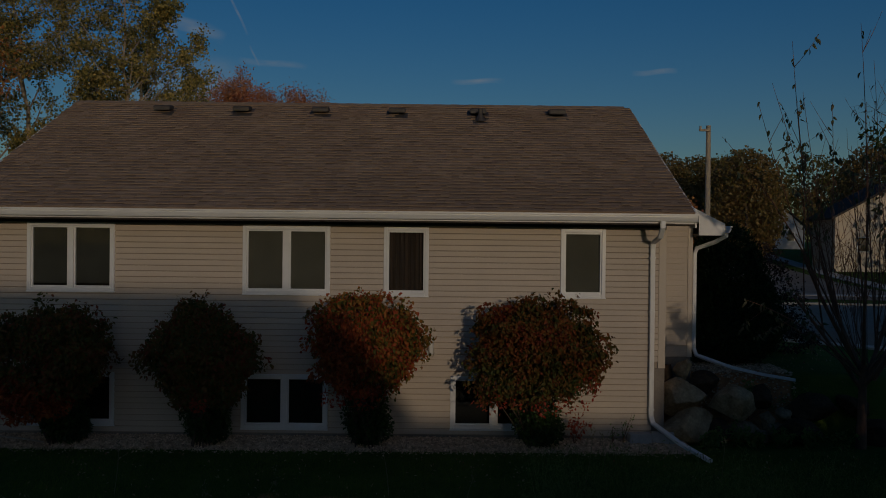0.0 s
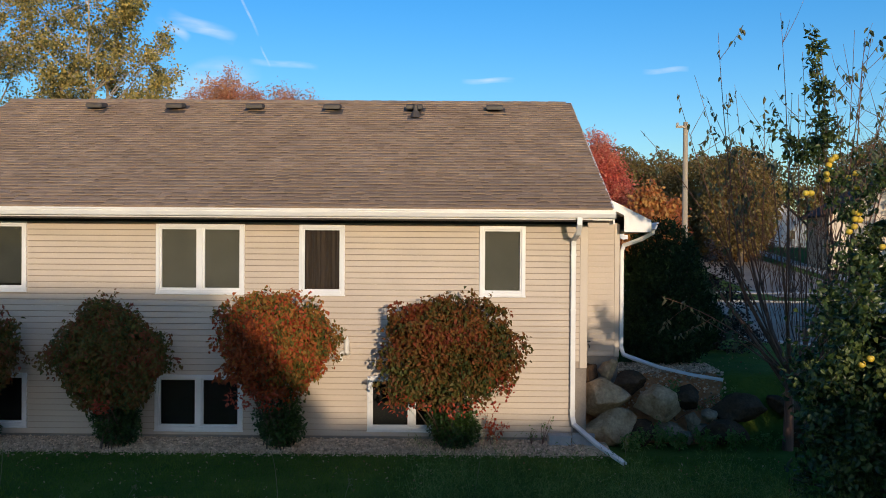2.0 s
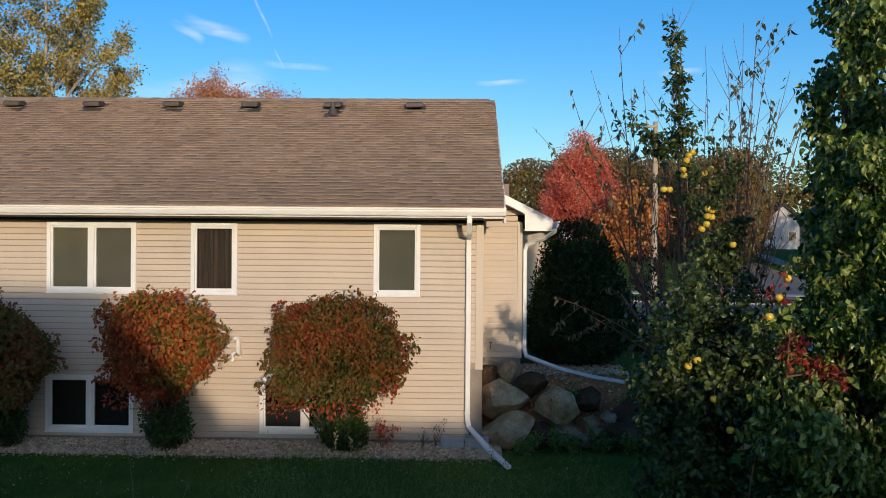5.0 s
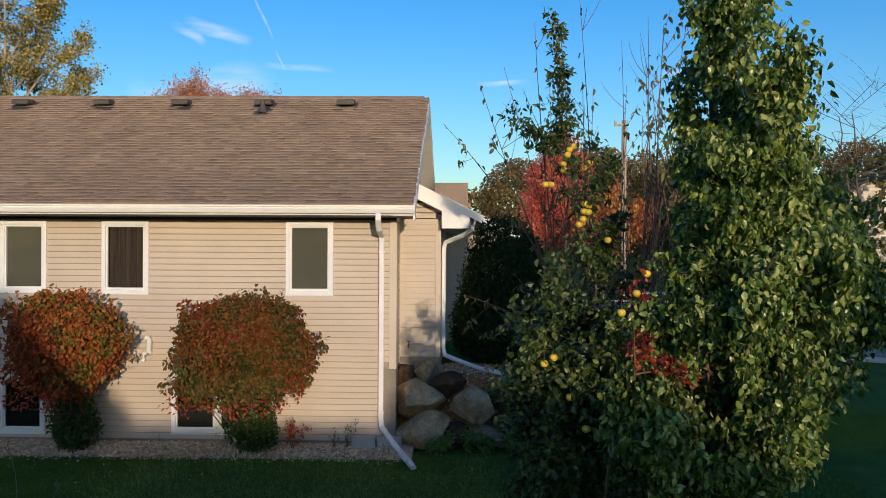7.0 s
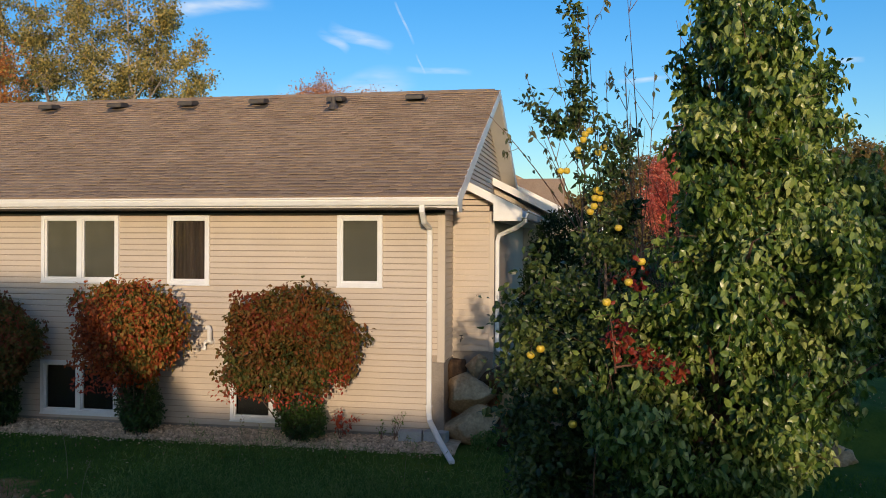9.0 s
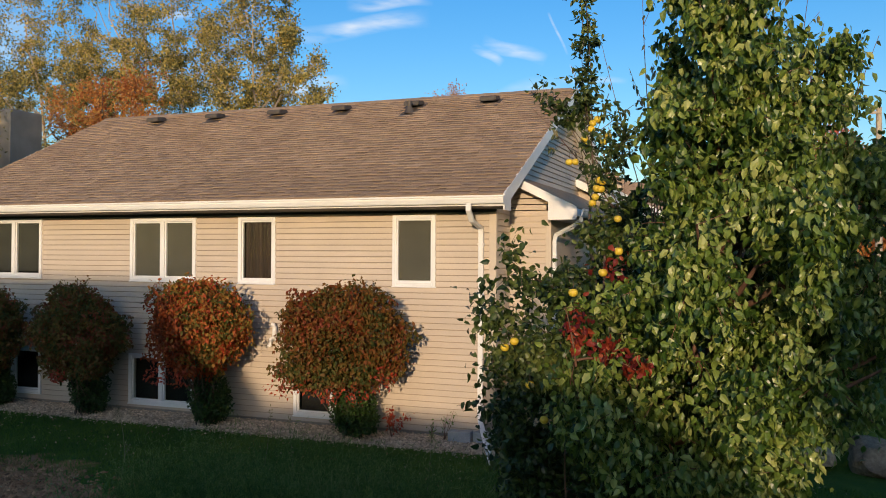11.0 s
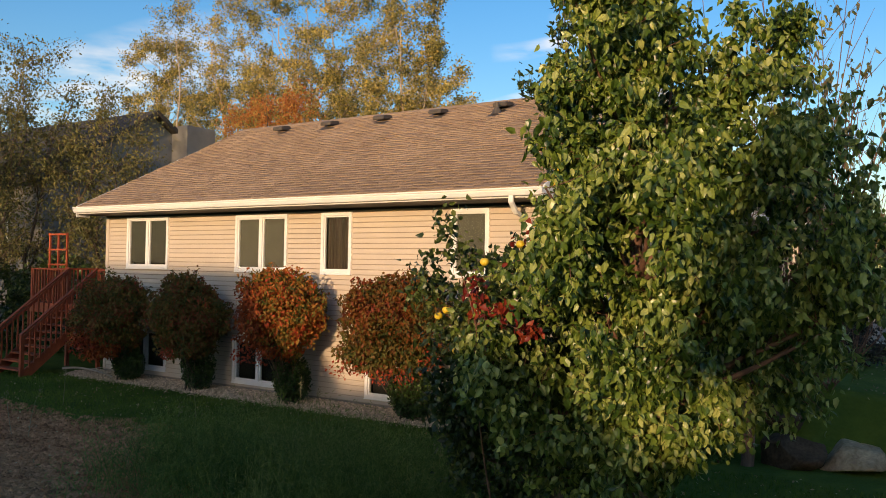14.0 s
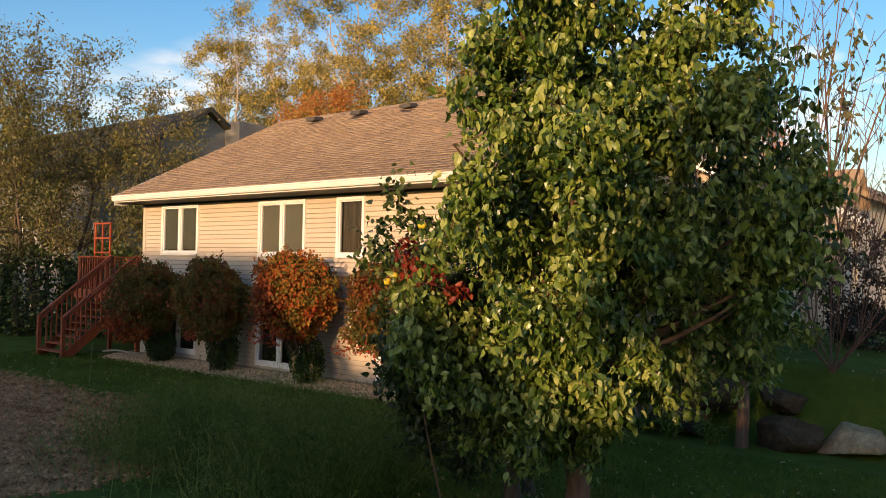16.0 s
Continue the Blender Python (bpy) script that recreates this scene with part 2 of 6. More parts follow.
GRASS = leaf_mat("grass_blade", [(0.045, 0.09, 0.014), (0.08, 0.145, 0.02), (0.14, 0.19, 0.03)], 0.6, 0.5, 0.2, 0.8, 0.1)
WEED = leaf_mat("weed_leaf", [(0.065, 0.125, 0.03), (0.13, 0.215, 0.05), (0.23, 0.28, 0.09)], 1.0, 0.4, 0.3, 0.8, 0.1)
FALLEN = leaf_mat("fallen_leaf", [(0.30, 0.22, 0.09), (0.42, 0.34, 0.18), (0.26, 0.12, 0.05)], 2.0, 0.2, 0.15, 0.7)


def ground_mat():
    """Lawn that gives way to bare soil along the garden strip."""
    m = bpy.data.materials.new("lawn_ground")
    nt, b = tree_of(m)
    n, l = nt.nodes, nt.links
    tc = n.new("ShaderNodeTexCoord")
    cols = []
    for c1, c2, sc in (((0.046, 0.085, 0.014), (0.105, 0.15, 0.024), 1.1), ((0.30, 0.125, 0.05), (0.56, 0.27, 0.125), 7.0)):
        nz, rp = n.new("ShaderNodeTexNoise"), n.new("ShaderNodeValToRGB")
        nz.inputs["Scale"].default_value, nz.inputs["Detail"].default_value, nz.inputs["Roughness"].default_value = sc, 9, 0.7
        l.new(tc.outputs["Object"], nz.inputs["Vector"])
        l.new(nz.outputs["Fac"], rp.inputs["Fac"])
        rp.color_ramp.elements[0].position, rp.color_ramp.elements[1].position = 0.3, 0.7
        rp.color_ramp.elements[0].color, rp.color_ramp.elements[1].color = (*c1, 1), (*c2, 1)
        cols.append(rp)
    at = n.new("ShaderNodeAttribute")
    at.attribute_name = "soil"
    nz = n.new("ShaderNodeTexNoise")
    nz.inputs["Scale"].default_value, nz.inputs["Detail"].default_value = 1.7, 5
    l.new(tc.outputs["Object"], nz.inputs["Vector"])
    ad, mr = n.new("ShaderNodeMath"), n.new("ShaderNodeMapRange")
    ad.operation = "ADD"
    l.new(at.outputs["Fac"], ad.inputs[0])
    l.new(nz.outputs["Fac"], ad.inputs[1])
    mr.inputs[1].default_value, mr.inputs[2].default_value = 0.92, 1.1
    l.new(ad.outputs[0], mr.inputs[0])
    mx = n.new("ShaderNodeMix")
    mx.data_type = "RGBA"
    l.new(mr.outputs[0], mx.inputs["Factor"])
    l.new(cols[0].outputs[0], mx.inputs[6])
    l.new(cols[1].outputs[0], mx.inputs[7])
    l.new(mx.outputs[2], b.inputs["Base Color"])
    b.inputs["Roughness"].default_value = 1.0
    b.inputs["Specular IOR Level"].default_value = 0.1
    fz, bp = n.new("ShaderNodeTexNoise"), n.new("ShaderNodeBump")
    fz.inputs["Scale"].default_value, fz.inputs["Detail"].default_value = 14, 6
    l.new(tc.outputs["Object"], fz.inputs["Vector"])
    l.new(fz.outputs["Fac"], bp.inputs["Height"])
    bp.inputs["Strength"].default_value, bp.inputs["Distance"].default_value = 0.8, 0.06
    l.new(bp.outputs[0], b.inputs["Normal"])
    return m


LAWN = ground_mat()


# ---- building tools ----
def thing(name, base, label, category, group="", kind=""):
    ob = new(name)
    ob.location = base
    ob.empty_display_size = 0.2
    return tagged(ob, label, category, group, kind)


def under(ob, parent):
    m = Matrix.Identity(4)
    p = parent
    while p is not None:
        m = Matrix.Translation(-Vector(p.location)) @ m
        p = p.parent
    ob.parent = parent
    if parent.type == "EMPTY":
        ob.matrix_parent_inverse = Matrix.Translation(-Vector(parent.location))
    return ob


def finish(me, material, smooth=False):
    me.materials.append(material)
    if smooth:
        me.polygons.foreach_set("use_smooth", [True] * len(me.polygons))
    me.update()
    return me


def part(name, bm, material, parent=None, label="", smooth=False):
    me = bpy.data.meshes.new(name)
    bmesh.ops.recalc_face_normals(bm, faces=bm.faces)
    bm.to_mesh(me)
    bm.free()
    ob = new(name, finish(me, material, smooth))
    if label:
        ob["label"] = label
    return under(ob, parent) if parent else ob


def raw(name, verts, faces, material, parent=None, label="", smooth=False):
    me = bpy.data.meshes.new(name)
    me.from_pydata(verts.tolist() if hasattr(verts, "tolist") else verts, [], faces.tolist() if hasattr(faces, "tolist") else faces)
    ob = new(name, finish(me, material, smooth))
    if label:
        ob["label"] = label
    return under(ob, parent) if parent else ob


def box(bm, x0, x1, y0, y1, z0, z1, bevel=0.0):
    vs = [bm.verts.new((x, y, z)) for z in (z0, z1) for y in (y0, y1) for x in (x0, x1)]
    fs = [bm.faces.new([vs[i] for i in f]) for f in ((0, 1, 3, 2), (4, 6, 7, 5), (0, 4, 5, 1), (1, 5, 7, 3), (3, 7, 6, 2), (2, 6, 4, 0))]
    if bevel:
        es = list({e for f in fs for e in f.edges})
        bmesh.ops.bevel(bm, geom=es, offset=bevel, segments=2, affect="EDGES", profile=0.5)
    return bm


def boxes(*rows, bevel=0.0):
    bm = bmesh.new()
    for r in rows:
        box(bm, *r, bevel=bevel)
    return bm


def prism(bm, outline, axis, a, b):
    """An outline of two coordinates drawn out along an axis from a to b."""
    def at(p, s):
        return {"x": (s, p[0], p[1]), "y": (p[0], s, p[1]), "z": (p[0], p[1], s)}[axis]
    v0, v1 = [bm.verts.new(at(p, a)) for p in outline], [bm.verts.new(at(p, b)) for p in outline]
    k = len(outline)
    for i in range(k):
        bm.faces.new((v0[i], v0[(i + 1) % k], v1[(i + 1) % k], v1[i]))
    bm.faces.new(v0)
    bm.faces.new(v1)
    return bm


def tube_arrays(paths, sides=5):
    """Round tapered tubes along paths of rows (x, y, z, radius); returns vertices and faces."""
    V, F, base = [], [], 0
    ang = np.linspace(0, 2 * np.pi, sides, endpoint=False)
    for p in paths:
        p = np.asarray(p, float)
        P, r = p[:, :3], p[:, 3]
        T = np.gradient(P, axis=0)
        T /= np.linalg.norm(T, axis=1)[:, None] + 1e-9
        ref = np.where(np.abs(T[:, 2:3]) > 0.9, [[1.0, 0, 0]], [[0, 0, 1.0]])
        A = np.cross(T, ref)
        A /= np.linalg.norm(A, axis=1)[:, None] + 1e-9
        B = np.cross(T, A)
        ring = P[:, None] + r[:, None, None] * (np.cos(ang)[None, :, None] * A[:, None] + np.sin(ang)[None, :, None] * B[:, None])
        V.append(ring.reshape(-1, 3))
        n = len(P)
        i, j = np.meshgrid(np.arange(n - 1), np.arange(sides), indexing="ij")
        a, b = base + i * sides + j, base + i * sides + (j + 1) % sides
        F.append(np.stack([a, b, b + sides, a + sides], -1).reshape(-1, 4))
        base += n * sides
    return np.concatenate(V), np.concatenate(F)


def tubes(name, paths, material, parent=None, label="", sides=5):
    v, f = tube_arrays(paths, sides)
    return raw(name, v, f, material, parent, label, True)


def sweep(bm, pts, w, d):
    """A rectangular pipe, w along x and d across, along points."""
    pts = [Vector(p) for p in pts]
    rings = []
    for i, p in enumerate(pts):
        t = ((pts[min(i + 1, len(pts) - 1)] - p).normalized() + (p - pts[max(i - 1, 0)]).normalized()).normalized()
        side = Vector((1, 0, 0)) if abs(t.x) < 0.9 else Vector((0, 1, 0))
        n = t.cross(side).normalized()
        side = n.cross(t).normalized()
        c = 0.25
        ring = []
        for sx, sn in ((-1, -1 + c), (-1 + c, -1), (1 - c, -1), (1, -1 + c), (1, 1 - c), (1 - c, 1), (-1 + c, 1), (-1, 1 - c)):
            ring.append(bm.verts.new(p + side * sx * w / 2 + n * sn * d / 2))
        rings.append(ring)
    for r0, r1 in zip(rings, rings[1:]):
        for k in range(8):
            bm.faces.new((r0[k], r0[(k + 1) % 8], r1[(k + 1) % 8], r1[k]))
    bm.faces.new(rings[0])
    bm.faces.new(rings[-1])
    return bm


def leaf_arrays(P, size, rng, wide=0.5, droop=0.4, up=0.5, simple=False):
    """A folded leaf at each place: size long, random turn, hanging by droop."""
    n = len(P)
    s = size * rng.uniform(0.65, 1.25, n)[:, None]
    d = rng.normal(size=(n, 3))
    d[:, 2] -= droop * 1.5
    d /= np.linalg.norm(d, axis=1)[:, None]
    u = rng.normal(size=(n, 3))
    u[:, 2] += up * 2
    side = np.cross(d, u)
    side /= np.linalg.norm(side, axis=1)[:, None] + 1e-9
    nor = np.cross(side, d)
    a, tip = P, P + d * s
    mid = P + d * s * 0.42
    L, R = mid + side * s * wide * 0.5 + nor * s * 0.10, mid - side * s * wide * 0.5 + nor * s * 0.10
    k = np.arange(n)[:, None]
    if simple:
        V = np.stack([a, L, tip, R], 1).reshape(-1, 3)
        return V, np.concatenate([k * 4 + [[0, 1, 2]], k * 4 + [[0, 2, 3]]], 0)
    # blade of three rows across a sunken midrib, arched towards its tip
    m1, m2 = P + d * s * 0.28 + nor * s * 0.03, P + d * s * 0.66
    tip = tip - nor * s * 0.16
    L, R = m1 + side * s * wide * 0.5 + nor * s * 0.09, m1 - side * s * wide * 0.5 + nor * s * 0.09
    L2, R2 = m2 + side * s * wide * 0.38 + nor * s * 0.05, m2 - side * s * wide * 0.38 + nor * s * 0.05
    V = np.stack([a, L, m1, R, L2, m2, R2, tip], 1).reshape(-1, 3)
    quads, tris = np.array([[1, 4, 5, 2], [2, 5, 6, 3]]), np.array([[0, 1, 2], [0, 2, 3], [4, 7, 5], [5, 7, 6]])
    return V, [tuple(f) for q in (quads, tris) for f in (k[:, :, None] * 8 + q[None]).reshape(-1, q.shape[1]).tolist()]


def sample_blobs(blobs, n, rng, shell=0.0):
    """Points in ellipsoids (x, y, z, rx, ry, rz); shell pushes them outwards."""
    B = np.array(blobs, float)
    w = np.prod(B[:, 3:], 1) ** 0.8
    pick = rng.choice(len(B), n, p=w / w.sum())
    d = rng.normal(size=(n, 3))
    d /= np.linalg.norm(d, axis=1)[:, None]
    r = rng.uniform(shell, 1, n) ** (1 / 2.2)
    return B[pick, :3] + d * r[:, None] * B[pick, 3:]


def bezier(a, b, lift, k, rng, wob=0.05):
    a, b = np.asarray(a, float), np.asarray(b, float)
    L = np.linalg.norm(b - a)
    c = (a + b) / 2 + np.array([0, 0, lift * L]) + rng.normal(size=3) * wob * L
    t = np.linspace(0, 1, k)[:, None]
    return (1 - t) ** 2 * a + 2 * t * (1 - t) * c + t * t * b


def make_tree(name, label, category, base, top, blobs, bark, leaf, seed, r0=0.12, limbs=10, twigs=90, leaves=6000, size=0.08, spread=0.12,
              wide=0.55, droop=0.4, simple=True, stems=1, shell=0.2, lift=0.12, lean=(0, 0), group="", low=0.15, crown_name="crown", leaf_up=0.05):
    """A tree: tapered trunk, limbs and twigs that fill the blobs, and leaves along the twigs."""
    rng = np.random.default_rng(seed)
    t = thing(name, base, label, category, group)
    base = np.array(base, float)
    trunks = []
    for s in range(stems):
        off = rng.normal(size=2) * 0.12 * (stems > 1) * top
        end = base + [lean[0] + off[0], lean[1] + off[1], top]
        p = bezier(base - [0, 0, 0.08], end, 0, 14, rng, 0.04)
        p[1:-1] += rng.normal(size=(12, 3)) * 0.008 * top * [1, 1, 0]
        rr = r0 * (1 - np.linspace(0, 1, 14) ** 0.8 * 0.88) / (stems ** 0.5)
        rr[0] *= 1.35
        trunks.append(np.column_stack([p, rr]))
    for s in trunks:
        tubes("trunk", [s], bark, t, sides=9)
    allp = np.concatenate(trunks)
    limb_paths = []
    for e in sample_blobs(blobs, limbs, rng, 0.1):
        cand = allp[(allp[:, 2] < max(e[2] - 0.1 * top, base[2] + low * top + 0.02)) & (allp[:, 2] >= base[2] + low * top)]
        if not len(cand):
            cand = allp[2:4]
        c = cand[np.argmin(np.linalg.norm(cand[:, :3] - e, axis=1) + 0.25 * np.abs(cand[:, 2] - e[2]))]
        p = bezier(c[:3], e, -lift, 9, rng)
        limb_paths.append(np.column_stack([p, np.linspace(min(c[3] * 0.6, r0 * 0.5), r0 * 0.07, 9)]))
    sk = np.concatenate(limb_paths + [q[5:] for q in trunks])
    twig_paths, src = [], []
    for e in sample_blobs(blobs, twigs, rng, shell):
        k = np.argmin(np.linalg.norm(sk[:, :3] - e, axis=1) + 0.5 * np.maximum(0, sk[:, 2] - e[2]))
        p = bezier(sk[k, :3], e, 0.06, 7, rng, 0.1)
        twig_paths.append(np.column_stack([p, np.linspace(max(sk[k, 3] * 0.45, r0 * 0.035), r0 * 0.02, 7)]))
        src.append(p)
    tagged(tubes("branchwork", limb_paths + twig_paths, bark, t, sides=5), kind="stuff")
    src = np.array(src)
    i, u = rng.integers(0, len(src), leaves), rng.uniform(1.0, 5.999, leaves)
    k = u.astype(int)
    P = src[i, k] * (1 - (u - k))[:, None] + src[i, k + 1] * (u - k)[:, None] + rng.normal(size=(leaves, 3)) * spread
    v, f = leaf_arrays(P, size, rng, wide, droop, leaf_up, simple)
    raw(crown_name, v, f, leaf, t)
    return t


# ---- ground: one sheet to the horizon ----
def smooth01(v):
    v = np.clip(v, 0, 1)
    return v * v * (3 - 2 * v)


def terrain(x, y):
    """Lower lawn, upper terrace beside the house, and land rising in the distance."""
    x, y = np.asarray(x, float), np.asarray(y, float)
    edge = 15.3 + 0.0 * x
    step = smooth01((y - edge) / 0.7)
    high = 1.12 * smooth01((x - 4.0) / 0.3) * (1 - 0.6 * smooth01((x - 7.5) / 6.0))
    back = 1.12 * smooth01((y - 20) / 6.0)
    h = 0.12 + np.maximum(step * high, back * smooth01((y - 15.3) / 0.7))
    h += 2.2 * smooth01((y - 45) / 65.0) + 3.0 * smooth01((y - 110) / 200.0)
    h += 0.03 * np.sin(x * 0.7) * np.cos(y * 0.55) * (y < 14)
    return h


def axis_steps(parts):
    out = [parts[0][0]]
    for a, b, s in parts:
        out += list(np.linspace(a, b, max(2, int(round((b - a) / s)) + 1)))[1:]
    return np.array(out)


gx = axis_steps([(-900, -100, 100), (-100, -20, 5), (-20, 14, 0.3), (14, 60, 2), (60, 200, 10), (200, 900, 100)])
gy = axis_steps([(-900, -60, 70), (-60, 2, 4), (2, 18, 0.3), (18, 60, 1.5), (60, 200, 10), (200, 1800, 200)])
GX, GY = np.meshgrid(gx, gy)
GZ = terrain(GX, GY)
nx, ny = len(gx), len(gy)
gi, gj = np.meshgrid(np.arange(nx - 1), np.arange(ny - 1))
gf = np.stack([gj * nx + gi, gj * nx + gi + 1, (gj + 1) * nx + gi + 1, (gj + 1) * nx + gi], -1).reshape(-1, 4)
ground = raw("ground", np.stack([GX, GY, GZ], -1).reshape(-1, 3), gf, LAWN, smooth=True)
tagged(ground, "dark green autumn lawn with bare garden soil strip", "lawn", kind="structure")
# the soil strip runs from (2.6, 7.8) to (-4.5, 11.3); bare soil lies on the camera's side of it
soil_side = ((GX - 3.0) * -0.442 + (8.2 - GY) * 0.897) * -1 - 1.2
soil_v = np.where(soil_side < 0, 0.85, 0.0) * smooth01((-soil_side) / 0.8) * smooth01((4.0 - GX) / 1.5) * smooth01((11.2 - GY) / 0.7) * smooth01((GX + 7.5) / 1.0)
soil_v = np.maximum(soil_v, 0.9 * smooth01((GX - 4.0) / 0.3) * smooth01((7.3 - GX) / 0.8) * smooth01((GY - 14.9) / 0.3) * smooth01((17.3 - GY) / 0.8))
soil_v = np.maximum(soil_v, 0.62 * np.exp(-(((GX + 1.6) / 1.9) ** 2 + ((GY - 11.2) / 0.75) ** 2)) + 0.0)
att = ground.data.attributes.new("soil", "FLOAT", "POINT")
att.data.foreach_set("value", soil_v.reshape(-1).astype(np.float32))

# ---- the house ----
WY, EY, RY = 14.93, 14.27, 19.54
XL, XR, RL, RR = -7.8, 4.25, -8.1, 4.62
SLOPE, EZ = 0.4965, 4.20
DEEP = 2 * RY - WY
house = thing("house", (-2, 19, 0.1), "beige vinyl-sided house with brown shingle roof", "house")


def roof_z(y):
    return EZ + SLOPE * ((y if y <= RY else 2 * RY - y) - EY)


WINS = [  # x0, x1, z0, z1, panes, what hangs behind the glass
    (-6.99, -5.47, 2.74, 3.93, 2, "dim"), (-3.19, -1.67, 2.72, 3.90, 2, "shade"), (-0.70, 0.07, 2.71, 3.90, 1, "curtain"), (2.43, 3.20, 2.71, 3.90, 1, "shade"),
    (-6.98, -5.46, 0.38, 1.29, 2, "dark"), (-3.20, -1.69, 0.34, 1.28, 2, "dark"), (0.50, 2.02, 0.36, 1.28, 2, "dark")]

# wall core with the openings cut through
core = bmesh.new()
xs = sorted({XL, XR, *[w[i] for w in WINS for i in (0, 1)]})
zs = sorted({0.0, 4.05, *[w[i] for w in WINS for i in (2, 3)]})
grid = {(x, z): core.verts.new((x, WY, z)) for x in xs for z in zs}
for a, b in zip(xs, xs[1:]):
    for c, d in zip(zs, zs[1:]):
        if not any(w[0] <= a and b <= w[1] and w[2] <= c and d <= w[3] for w in WINS):
            core.faces.new((grid[a, c], grid[b, c], grid[b, d], grid[a, d]))
out = bmesh.ops.extrude_face_region(core, geom=list(core.faces))["geom"]
bmesh.ops.translate(core, verts=[g for g in out if isinstance(g, bmesh.types.BMVert)], vec=(0, 0.18, 0))
bmesh.ops.delete(core, geom=[v for v in core.verts if not v.link_faces], context="VERTS")
# the darker core shows only between boards and paints their shadow lines
part("wall", core, LAP_SHADE, house)
side = bmesh.new()
prism(side, [(WY + 0.18, 0.0), (DEEP, 0.0), (DEEP, 4.05), (RY, roof_z(RY) - 0.2), (WY + 0.18, 4.05)], "x", XR - 0.18, XR)
part("wall", side, SIDING_POST, house)
side = bmesh.new()
prism(side, [(WY + 0.18, 0.0), (DEEP, 0.0), (DEEP, 4.05), (RY, roof_z(RY) - 0.2), (WY + 0.18, 4.05)], "x", XL, XL + 0.18)
part("wall", side, SIDING_POST, house)
part("wall", boxes((XL + 0.18, XR - 0.18, DEEP - 0.18, DEEP, 0.0, 4.05)), SIDING_POST, house)
part("floor", boxes((XL + 0.18, XR - 0.18, WY + 0.18, DEEP - 0.18, 1.55, 1.85)), ROOM_DARK, house)
part("foundation", boxes((XL - 0.01, 4.06, WY - 0.022, WY - 0.004, 0.0, 0.24)), CONCRETE, house)
part("foundation", boxes((4.06, XR + 0.03, WY - 0.035, 15.77, 0.0, 1.46), bevel=0.01), CONCRETE, house, "grey concrete foundation corner")

# lapped siding courses
LAP, Z0 = 0.1016, 0.24


def board_y(a, b, y, c0, za, zb, facing="y"):
    bm = bmesh.new()
    za = max(za, c0 + 0.016)
    if zb < za + 0.002:
        za = zb - 0.002
    o0, o1 = 0.034 - 0.02 * (za - c0) / LAP, 0.034 - 0.02 * (zb - c0) / LAP
    if facing == "y":
        prism(bm, [(y, za), (y - o0, za), (y - o1, zb), (y, zb)], "x", a, b)
    else:
        prism(bm, [(y, za), (y + o0, za), (y + o1, zb), (y, zb)], "y", a, b)
    return bm


def right_end(z):
    return 4.06 if z < 1.46 else 4.16


course = 0
while Z0 + course * LAP < 3.92:
    c0 = Z0 + course * LAP
    levels = sorted({c0, c0 + LAP, *[w[i] for w in WINS for i in (2, 3) if c0 < w[i] < c0 + LAP]})
    for za, zb in zip(levels, levels[1:]):
        if zb - za < 0.004:
            continue
        cuts = sorted((w[0], w[1]) for w in WINS if w[2] < (za + zb) / 2 < w[3])
        a = XL + 0.07
        for w0, w1 in cuts + [(right_end(za), None)]:
            if w0 - a > 0.02:
                part("siding_board", board_y(a, w0, WY, c0, za, zb), SIDING, house)
            a = w1
    course += 1
# side gable courses, below in the nook and above the lower roof
course = 0
while 1.48 + course * LAP < 6.7:
    c0 = 1.48 + course * LAP
    y0 = WY + 0.07 if c0 < 4.0 else EY + (c0 + 0.13 - EZ + 0.1) / SLOPE
    y1 = 15.72 if c0 < 4.0 else 2 * RY - y0
    if y1 - y0 > 0.1:
        part("siding_board", board_y(y0, y1, XR, c0, c0, c0 + LAP, "x"), SIDING, house)
    course += 1
part("corner_post", boxes((4.16, XR + 0.036, WY - 0.036, WY + 0.07, 1.46, 3.96), bevel=0.004), SIDING_POST, house)
part("corner_post", boxes((XL - 0.036, XL + 0.07, WY - 0.036, WY + 0.07, 0.24, 3.96), bevel=0.004), SIDING_POST, house)


